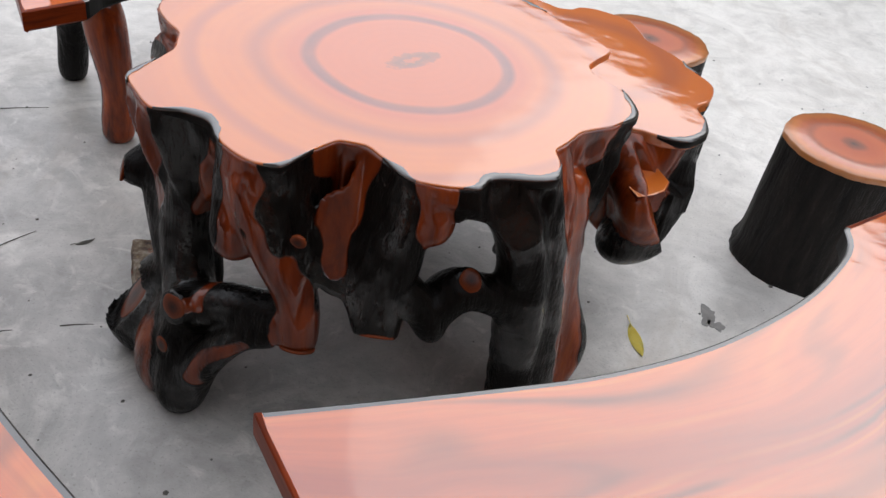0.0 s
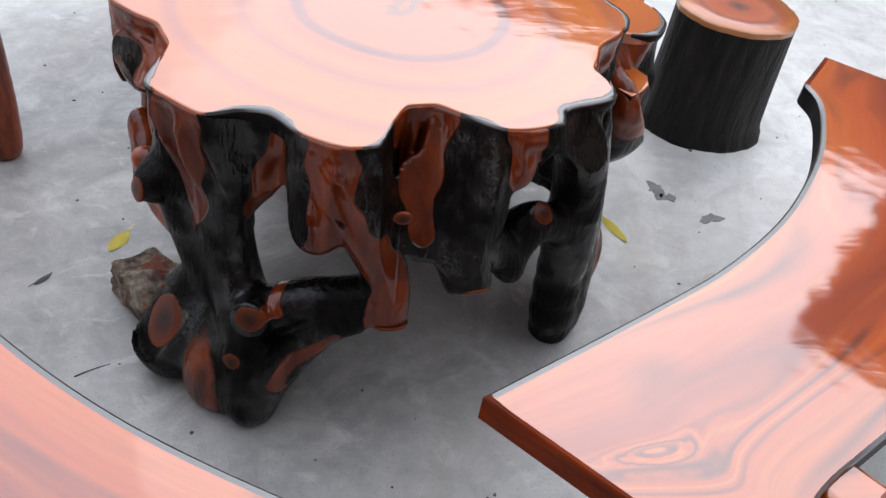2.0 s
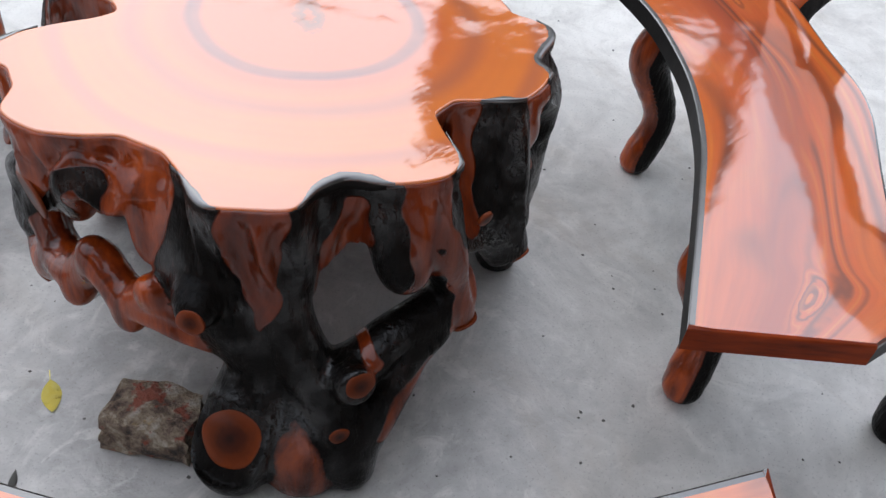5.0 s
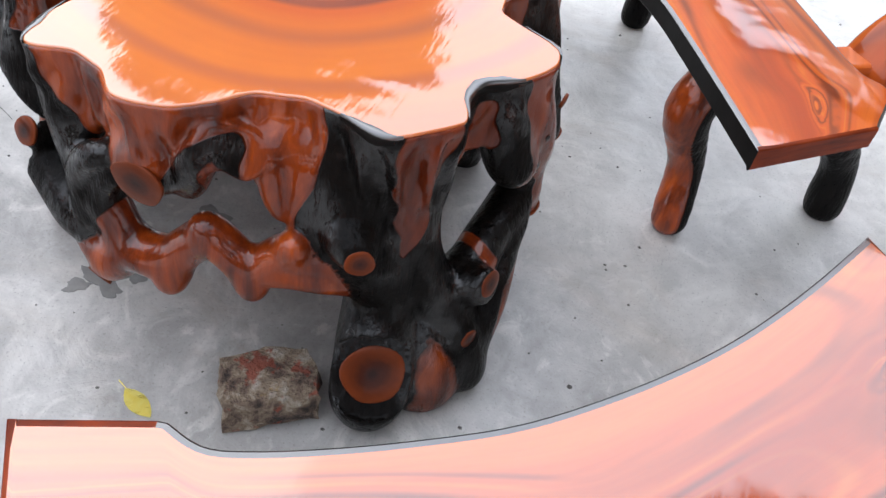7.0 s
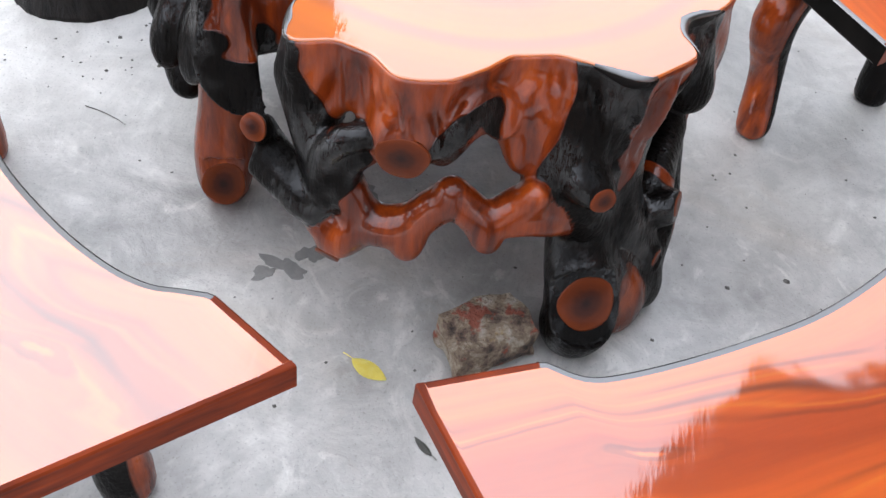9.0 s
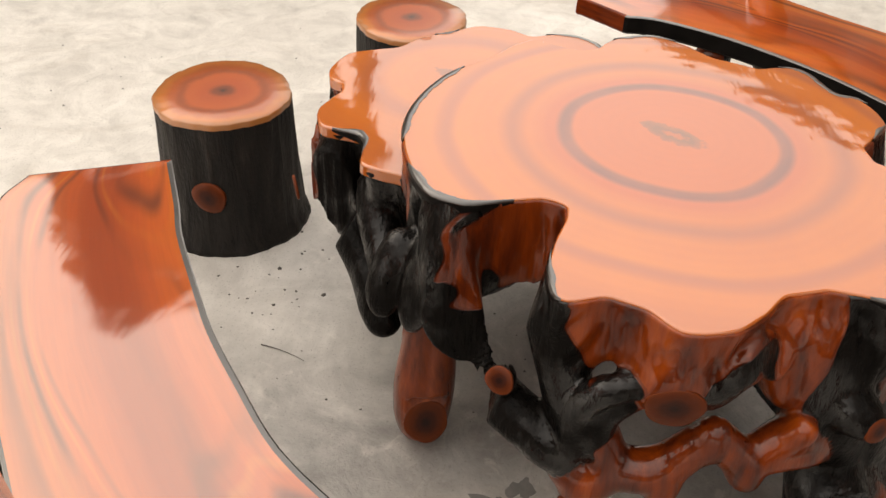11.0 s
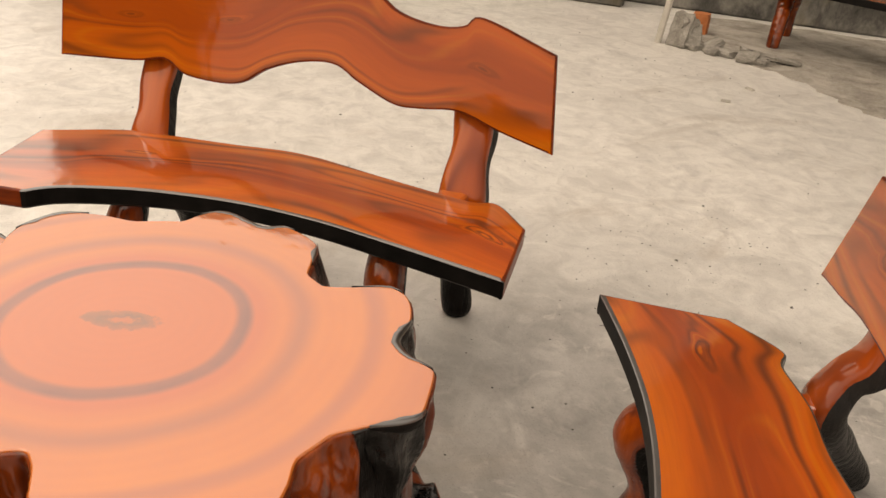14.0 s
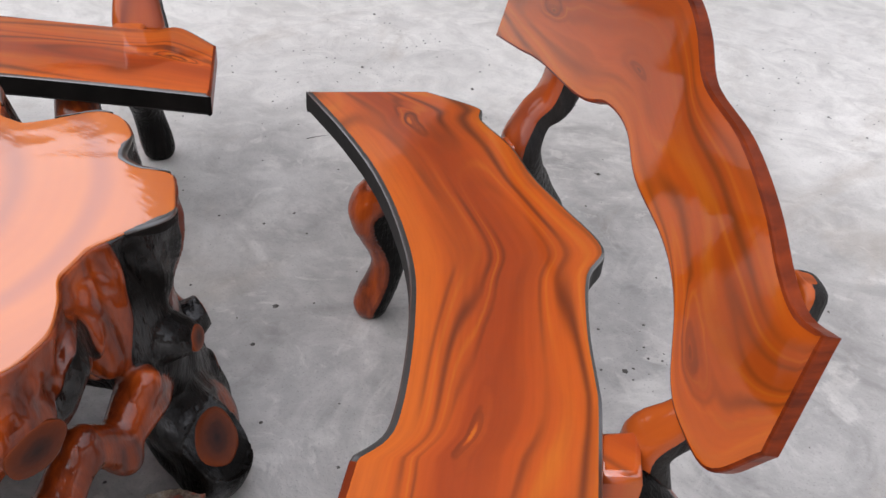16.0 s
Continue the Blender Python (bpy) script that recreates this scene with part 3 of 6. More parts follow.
class Sculpt:
    def __init__(self, lo, hi, h):
        self.lo, self.h = np.array(lo, float), h
        self.n = np.ceil((np.array(hi) - self.lo) / h).astype(int) + 1
        self.ax = [self.lo[i] + h * np.arange(self.n[i]) for i in range(3)]
        self.f = np.full(self.n, 9.0, np.float32)
        self.tw = np.full(self.n, 1e-6, np.float32)
        self.tv = np.zeros(self.n, np.float32)

    def region(self, lo, hi):
        sl = []
        for i in range(3):
            a = int(np.clip(math.floor((lo[i] - self.lo[i]) / self.h), 0, self.n[i] - 1))
            b = int(np.clip(math.ceil((hi[i] - self.lo[i]) / self.h) + 1, a + 1, self.n[i]))
            sl.append(slice(a, b))
        return tuple(sl)

    def grid(self, sl):
        return np.meshgrid(*[self.ax[i][sl[i]] for i in range(3)], indexing="ij", sparse=True)

    def add(self, sl, d, tone, k):
        d = d.astype(np.float32)
        self.f[sl] = smin(self.f[sl], d, k)
        w = np.exp(-np.clip(d, -0.02, 1) / 0.009)
        self.tw[sl] += w
        self.tv[sl] += w * tone

    def tube(self, pts, tone=0.0, k=0.03, squash=None):
        """A chain of tapered capsules through (x, y, z, radius)."""
        p = curve_through(pts, 4)
        m = 0.09
        for a, b in zip(p[:-1], p[1:]):
            r = max(a[3], b[3])
            sl = self.region(np.minimum(a[:3], b[:3]) - r - m, np.maximum(a[:3], b[:3]) + r + m)
            x, y, z = self.grid(sl)
            ab = b[:3] - a[:3]
            t = np.clip(((x - a[0]) * ab[0] + (y - a[1]) * ab[1] + (z - a[2]) * ab[2]) / (ab @ ab + 1e-9), 0, 1)
            d = np.sqrt((x - a[0] - t * ab[0]) ** 2 + (y - a[1] - t * ab[1]) ** 2 + (z - a[2] - t * ab[2]) ** 2) - (a[3] + t * (b[3] - a[3]))
            self.add(sl, d, tone, k)

    def roots(self, chains, k=0.03):
        """Chains in polar steps (degrees, radius, height, thickness), each with its tone first."""
        for tone, *steps in chains:
            self.tube([(r * math.cos(radians(a)), r * math.sin(radians(a)), z, w) for a, r, z, w in steps], tone, k)

    def saw(self, at, way, reach):
        """Cut off what stands past a sawn face."""
        at, w = np.array(at), np.array(way, float) / np.linalg.norm(way)
        sl = self.region(at - reach * 1.6, at + reach * 1.6)
        x, y, z = self.grid(sl)
        off = (x - at[0]) * w[0] + (y - at[1]) * w[1] + (z - at[2]) * w[2]
        dist = np.sqrt((x - at[0]) ** 2 + (y - at[1]) ** 2 + (z - at[2]) ** 2)
        self.f[sl] = np.where(dist < reach * 1.5, np.maximum(self.f[sl], off), self.f[sl])

    def groove(self, steps):
        """Take a chain of polar steps out of the form."""
        p = curve_through([(r * math.cos(radians(a)), r * math.sin(radians(a)), z, w) for a, r, z, w in steps], 4)
        for a, b in zip(p[:-1], p[1:]):
            sl = self.region(np.minimum(a[:3], b[:3]) - 0.05, np.maximum(a[:3], b[:3]) + 0.05)
            x, y, z = self.grid(sl)
            ab = b[:3] - a[:3]
            t = np.clip(((x - a[0]) * ab[0] + (y - a[1]) * ab[1] + (z - a[2]) * ab[2]) / (ab @ ab + 1e-9), 0, 1)
            d = np.sqrt((x - a[0] - t * ab[0]) ** 2 + (y - a[1] - t * ab[1]) ** 2 + (z - a[2] - t * ab[2]) ** 2) - a[3]
            self.f[sl] = np.maximum(self.f[sl], -d)

    def mesh(self, name, floor=None):
        """Naive surface nets."""
        f = self.f.copy()
        if floor is not None:
            f = np.maximum(f, (floor - self.ax[2])[None, None, :])
        for i in range(3):
            e = [slice(None)] * 3
            for s in (0, -1):
                e[i] = s
                f[tuple(e)] = np.maximum(f[tuple(e)], 0.004)
        ins = f < 0
        c = [ins[i : i + self.n[0] - 1, j : j + self.n[1] - 1, k : k + self.n[2] - 1] for i in (0, 1) for j in (0, 1) for k in (0, 1)]
        some = np.logical_or.reduce(c) & ~np.logical_and.reduce(c)
        idx = np.full(some.shape, -1)
        cells = np.argwhere(some)
        idx[some] = np.arange(len(cells))
        acc, cnt = np.zeros((len(cells), 3)), np.zeros(len(cells))
        corner = np.array([[i, j, k] for i in (0, 1) for j in (0, 1) for k in (0, 1)])
        val = [f[tuple((cells + o).T)] for o in corner]
        for p in range(8):
            for q in range(p + 1, 8):
                if np.abs(corner[p] - corner[q]).sum() != 1:
                    continue
                cross = (val[p] < 0) != (val[q] < 0)
                t = np.where(cross, val[p] / np.where(cross, val[p] - val[q], 1), 0)
                pt = corner[p] + t[:, None] * (corner[q] - corner[p])
                acc += np.where(cross[:, None], pt, 0)
                cnt += cross
        verts = self.lo + self.h * (cells + acc / cnt[:, None])
        quads = []
        for ax in range(3):
            u, v = (ax + 1) % 3, (ax + 2) % 3
            a = [slice(None)] * 3
            b = [slice(None)] * 3
            a[ax], b[ax] = slice(0, -1), slice(1, None)
            chg = ins[tuple(a)] != ins[tuple(b)]
            e = np.argwhere(chg)
            e = e[(e[:, u] > 0) & (e[:, v] > 0) & (e[:, u] < self.n[u] - 1) & (e[:, v] < self.n[v] - 1)]
            du, dv = np.eye(3, dtype=int)[u], np.eye(3, dtype=int)[v]
            q = np.stack([idx[tuple(w.T)] for w in (e - du - dv, e - dv, e, e - du)], 1)
            flip = ~ins[tuple(e.T)]
            q[flip] = q[flip][:, ::-1]
            quads.append(q)
        quads = np.concatenate(quads)
        quads = quads[(quads >= 0).all(1)]
        me = bpy.data.meshes.new(name)
        me.vertices.add(len(verts))
        me.vertices.foreach_set("co", verts.astype(np.float32).ravel())
        me.loops.add(len(quads) * 4)
        me.loops.foreach_set("vertex_index", quads.astype(np.int32).ravel())
        me.polygons.add(len(quads))
        me.polygons.foreach_set("loop_start", np.arange(0, len(quads) * 4, 4, dtype=np.int32))
        me.polygons.foreach_set("use_smooth", np.ones(len(quads), bool))
        me.update()
        tone = (self.tv / self.tw)[tuple(np.clip(np.round((verts - self.lo) / self.h).astype(int), 0, self.n - 1).T)]
        me.attributes.new("tone", "FLOAT", "POINT").data.foreach_set("value", tone.astype(np.float32))
        me.validate()
        return me


def disc(at, way, radius, depth=0.006, seed=0, dome=0.0):
    """A sawn face: an uneven disc with a rounded rim, looking along way."""
    rnd = random.Random(seed)
    w = Vector(way).normalized()
    rot = w.to_track_quat("Z", "Y").to_matrix()
    bm = bmesh.new()
    gl = bm.verts.layers.float_vector.new("grain")
    n = 28
    ph = [rnd.uniform(0, 6.28) for _ in range(3)]
    wob = [1 + 0.05 * math.sin(2 * a + ph[0]) + 0.03 * math.sin(3 * a + ph[1]) + 0.02 * math.sin(5 * a + ph[2]) for a in np.linspace(0, 2 * math.pi, n, endpoint=False)]
    rows = []
    for s, z in ((1.0, -depth * 3), (1.0, -depth * 0.4), (0.95, 0.0), (0.6, dome * 0.6), (0.25, dome)):
        row = []
        for i in range(n):
            a = 2 * math.pi * i / n
            v = bm.verts.new(Vector(at) + rot @ Vector((s * wob[i] * radius * math.cos(a), s * wob[i] * radius * math.sin(a), z)))
            v[gl] = Vector((s * math.cos(a), s * math.sin(a), 0))
            row.append(v)
        rows.append(row)
    for k in range(4):
        for i in range(n):
            f = bm.faces.new((rows[k][i], rows[k][(i + 1) % n], rows[k + 1][(i + 1) % n], rows[k + 1][i]))
            f.smooth = True
    bm.faces.new(rows[-1])
    bm.faces.new(rows[0][::-1])
    return bm


def pol(a, r, z):
    return (r * math.cos(radians(a)), r * math.sin(radians(a)), z)


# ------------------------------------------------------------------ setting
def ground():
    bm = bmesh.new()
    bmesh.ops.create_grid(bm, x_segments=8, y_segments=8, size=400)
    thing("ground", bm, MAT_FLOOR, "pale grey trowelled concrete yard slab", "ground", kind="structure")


def house():
    """The rendered wall across the yard, and unseen blocks added for reflections and shade."""
    def box(lo, hi, bevel=0.02):
        bm = bmesh.new()
        bmesh.ops.create_cube(bm, size=1, matrix=Matrix.Translation((np.array(lo) + hi) / 2) @ Matrix.Diagonal((*(np.array(hi) - lo), 1)))
        bmesh.ops.bevel(bm, geom=bm.edges, offset=bevel, segments=2, affect="EDGES")
        return bm
    line = Matrix.Translation((4.5, -5.53, 0)) @ Matrix.Rotation(math.atan2(0.65, 0.76) + math.pi, 4, "Z")
    w = thing("wall_south", box((-6.8, 0.35, 0), (-1.4, 0.6, 4.6)), MAT_WALL, "unseen yard wall added to hold back low light with bare patches", "wall", kind="structure")
    w.matrix_basis = line
    r = thing("house_wall", box((-1.4, 0.35, 0), (14.0, 0.65, 6.2)), MAT_WALL, "dirty cement-rendered house wall", "wall", kind="structure")
    r.matrix_basis = line
    # unseen sheet overhead, outlined to put its dark reflection on the bench
    sheet_outline = np.array([(0.3, -0.98), (0.82, -1.33), (1.43, -1.82), (1.46, -2.34), (1.9, -3.1), (2.7, -6.4), (0.9, -8.0), (-1.2, -1.9)])
    sheet_outline = np.array([sheet_outline[i] + (sheet_outline[(i + 1) % 8] - sheet_outline[i]) * t for i in range(8) for t in np.linspace(0, 1, 6, endpoint=False)])
    c = thing("reflection_sheet", slab(ccw(sheet_outline), 3.28, 0.08, lambda p, q, z: (p, q, z), 0.01, hub=(0.9, -4.6)), MAT_DARK_SHEET, "unseen dark sheet added for its reflection in the bench seat", "roof", kind="structure")
    # unseen dark block on posts, added to darken part of the tabletop's reflection
    place = Matrix.Translation((9.4, 2.25, 0)) @ Matrix.Rotation(math.atan2(3.35, -2.8), 4, "Z") @ Matrix.Translation((0, -3.0, 0))
    h = empty("reflection_block", (8.0, 3.9, 0), "unseen dark block on posts, added for its reflection in the tabletop", "house")
    n = box((0, 1.5, 5.95), (4.4, 3.0, 7.6))
    n.transform(place)
    part("raised_block", n, MAT_DARK_RENDER, h)
    for px, py in ((0.2, 1.7), (4.2, 1.7), (0.2, 2.8), (4.2, 2.8)):
        n = box((px - 0.12, py - 0.12, 0), (px + 0.12, py + 0.12, 5.96))
        n.transform(place)
        part("post", n, MAT_DARK_RENDER, h)
    # unseen wall, its height and angle set by the skyline it reflects
    n = box((-9.5, 0, 0), (9.0, 0.25, 4.75))
    n.transform(Matrix.Translation((8.1 * 0.643, 8.1 * 0.766, 0)) @ Matrix.Rotation(radians(-40), 4, "Z"))
    thing("unseen_wall_north", n, MAT_DARK_RENDER, "unseen dark yard wall added for its reflected skyline", "wall", kind="structure")
    # unseen west wall, added to hold back low light from the horizon
    thing("unseen_wall_west", box((-9.25, -9.2, 0), (-9, 7.85, 2.4)), MAT_WALL, "unseen yard wall added to hold back low light", "wall", kind="structure")
    return w, r, c


# ------------------------------------------------------------------ root table
TABLE_Z, TIER_Z = 0.68, 0.59
TABLE_LOBES = [(-178, .551), (-172, .512), (-165, .466), (-158, .464), (-152, .490), (-143, .556), (-138, .551), (-131, .545), (-126, .488), (-121, .470),
               (-112, .502), (-104, .511), (-98, .490), (-95, .415), (-91, .364), (-84, .360), (-78, .392), (-69, .460), (-57, .478), (-52, .452), (-38, .490),
               (-33, .465), (-28, .425), (-17, .425), (-5, .482), (3, .512), (9, .500), (14, .484), (17, .466), (22, .436), (26, .437), (31, .473), (36, .528), (42, .524), (52, .506), (68, .527), (99, .545),
               (118, .537), (126, .492), (130, .41), (134, .36), (139, .348), (143, .375), (147, .45), (151, .520), (156, .568), (163, .525), (168, .528), (175, .566)]
BROWN = [(-204, -152), (-142, -131), (-113, -102), (-95, -79), (-70, -60.5), (-33, -5), (14, 60), (100, 108), (129.5, 147.5)]


def brown_at(deg):
    """How far the side paint is heartwood (1) or bark (0) at a bearing."""
    t = np.zeros_like(deg, dtype=float)
    for a, b in BROWN:
        for s in (-360, 0, 360):
            t = np.maximum(t, np.clip(np.minimum(deg - a - s, b + s - deg) / 1.5 + 0.5, 0, 1))
    return t


# brush strokes round the trunk: tone, then (bearing, height, half width) from the rim down
STROKES = [
    (1, (-178, .70, .215), (-178, .60, .20), (-179, .50, .17), (-180, .43, .13)),
    (0, (-204, .66, .006), (-202, .56, .012), (-200, .46, .026), (-199, .38, .03)),
    (0, (-199, .36, .026), (-198, .45, .024), (-195, .50, .026), (-191.0, .52, .026)),
    (0, (-196.5, .35, .020), (-195, .42, .024), (-192.5, .47, .020), (-190, .485, .014)),
    (0, (-178, .50, .022), (-175, .575, .022), (-171, .61, .018), (-168, .60, .018), (-166, .555, .014)),
    (1, (-161, .56, .05), (-160, .47, .022), (-160, .45, .01)),
    (0.78, (-136.8, .70, .046), (-137, .62, .042), (-137, .52, .036), (-136.5, .44, .022), (-136, .39, .006)),
    (0.78, (-119, .62, .026), (-120.5, .56, .034), (-123, .50, .026), (-126, .43, .010)),
    (0.78, (-107.5, .70, .046), (-107, .62, .044), (-105.5, .55, .048), (-98.5, .47, .040), (-93.5, .38, .040), (-92, .28, .045)),
    # the shaded gap between nub and red root, painted as a dark line
    (0, (-103.6, .535, .005), (-103.6, .50, .009), (-103.4, .45, .010)),
    (0.78, (-106.5, .50, .038), (-107, .47, .038)),
    (0, (-113.2, .66, .012), (-112, .57, .018), (-112, .51, .010)),
    # shade along the red root's left edge, painted black
    (0, (-102.5, .44, .008), (-99.5, .38, .010), (-98, .32, .010)),
    (0.78, (-87.3, .70, .072), (-87, .62, .062), (-87.5, .57, .050), (-88, .53, .034), (-86.8, .50, .026), (-85.8, .455, .020)),
    (0.78, (-65.3, .70, .040), (-64.8, .60, .036), (-64.5, .56, .026)),
    (0.6, (-114, .13, .018), (-110, .21, .020), (-104, .262, .014)),
    (0.8, (-117, .33, .012), (-116, .30, .012)),
    (0.52, (-130, .15, .024), (-129, .05, .050)),
    (1, (-17, .70, .115), (-20, .58, .076), (-21.5, .42, .060), (-21, .22, .050), (-20, .0, .050)),
    (0, (-31, .66, .005), (-30, .45, .006), (-29, .20, .005)),
    (0.45, (-20, .62, .008), (-23, .45, .008), (-24, .25, .006)),
    (0.85, (126.0, .665, .005), (126.3, .60, .006), (126.6, .53, .005)),
    (1, (131.0, .70, .024), (130.6, .60, .026), (130.4, .49, .024)),
    (1, (138.5, .70, .075), (138.5, .60, .07), (138, .53, .05)),
]


def rim(top, lo, brown, z, hub, show=None):
    """Lacquered strips along a board's edge: black where the side is bark, thin and red-brown elsewhere."""
    li = inset(lo, 0.012)
    n = len(lo)
    off = lo - hub
    out = hub + off * (1 + 0.004 / np.linalg.norm(off, axis=1))[:, None]

    def strip(ids, wide, mat, label):
        vs, fs = [], []
        for k, i in enumerate(ids):
            ease = min(1.0, min(k, len(ids) - 1 - k) / 4.0)
            o = lo[i] + (out[i] - lo[i]) * (0.2 + 0.8 * ease)
            wob = 0.10 * math.sin(i * 0.9) + 0.08 * math.sin(i * 2.3)
            e = max(0.05, ease) * wide * (1 + wob)
            a = lo[i] + (li[i] - lo[i]) * e
            vs += [(*a, z + 0.0010), (*(a + (lo[i] - a) * 0.5), z + 0.0016), (*lo[i], z + 0.0008), (*o, z - 0.004), (*o, z - 0.008 - 0.012 * ease), (*(hub + off[i] * 0.985), z - 0.008 - 0.018 * ease)]
        for k in range(len(ids) - 1):
            fs += [(6 * k + j, 6 * k + j + 1, 6 * k + j + 7, 6 * k + j + 6) for j in range(5)]
        me = mesh("rim_strip", vs, fs)
        me.polygons.foreach_set("material_index", [0 if j < 3 else 1 for _ in range(len(ids) - 1) for j in range(5)])
        part("rim_strip", me, mat, top, label)

    start = next(i for i in range(n) if (brown[i] < 0.5) != (brown[i - 1] < 0.5))
    run = [start]
    for k in range(1, n + 1):
        i = (start + k) % n
        run.append(i)
        if k == n or (brown[i] < 0.5) != (brown[run[0]] < 0.5):
            ids = [q for q in run if show is None or show[q]]
            if len(ids) > 3 and ids == run:
                if brown[run[0]] < 0.5:
                    strip(ids, 1.0, [MAT_EDGE, MAT_BLACK], "black lacquered rim strip")
            run = [i]


def paint_bark(me, cx, cy, q2, R2):
    """Lay the heartwood strokes over the trunk's bark."""
    co = np.empty(len(me.vertices) * 3, np.float32)
    me.vertices.foreach_get("co", co)
    co = co.reshape(-1, 3).astype(float)
    tone = np.empty(len(co), np.float32)
    me.attributes["tone"].data.foreach_get("value", tone)
    a = np.degrees(np.arctan2(co[:, 1], co[:, 0]))
    r = np.hypot(co[:, 0], co[:, 1])
    t2 = np.degrees(np.arctan2(co[:, 1] - cy, co[:, 0] - cx))
    tier = np.hypot(co[:, 0] - cx, co[:, 1] - cy) < np.interp(t2, q2, R2, period=360) + 0.03
    wob = 0.006 * np.sin(co[:, 2] * 31 + a * 0.21) + 0.004 * np.sin(co[:, 2] * 67 - a * 0.37)
    for val, *pts in STROKES:
        p = curve_through(np.array(pts, float), 6)
        best = np.full(len(co), 9.0)
        for u, v in zip(p[:-1], p[1:]):
            x = np.radians((a - u[0] + 180) % 360 - 180) * 0.48 + wob
            z = co[:, 2] - u[1]
            dx, dz = np.radians(v[0] - u[0]) * 0.48, v[1] - u[1]
            t = np.clip((x * dx + z * dz) / (dx * dx + dz * dz + 1e-9), 0, 1)
            best = np.minimum(best, np.hypot(x - t * dx, z - t * dz) - (u[2] + t * (v[2] - u[2])))
        k = np.clip(0.5 - best / 0.014, 0, 1) * (r > 0.29) * ~tier
        tone = tone * (1 - k) + val * k
    me.attributes["tone"].data.foreach_set("value", tone.astype(np.float32))


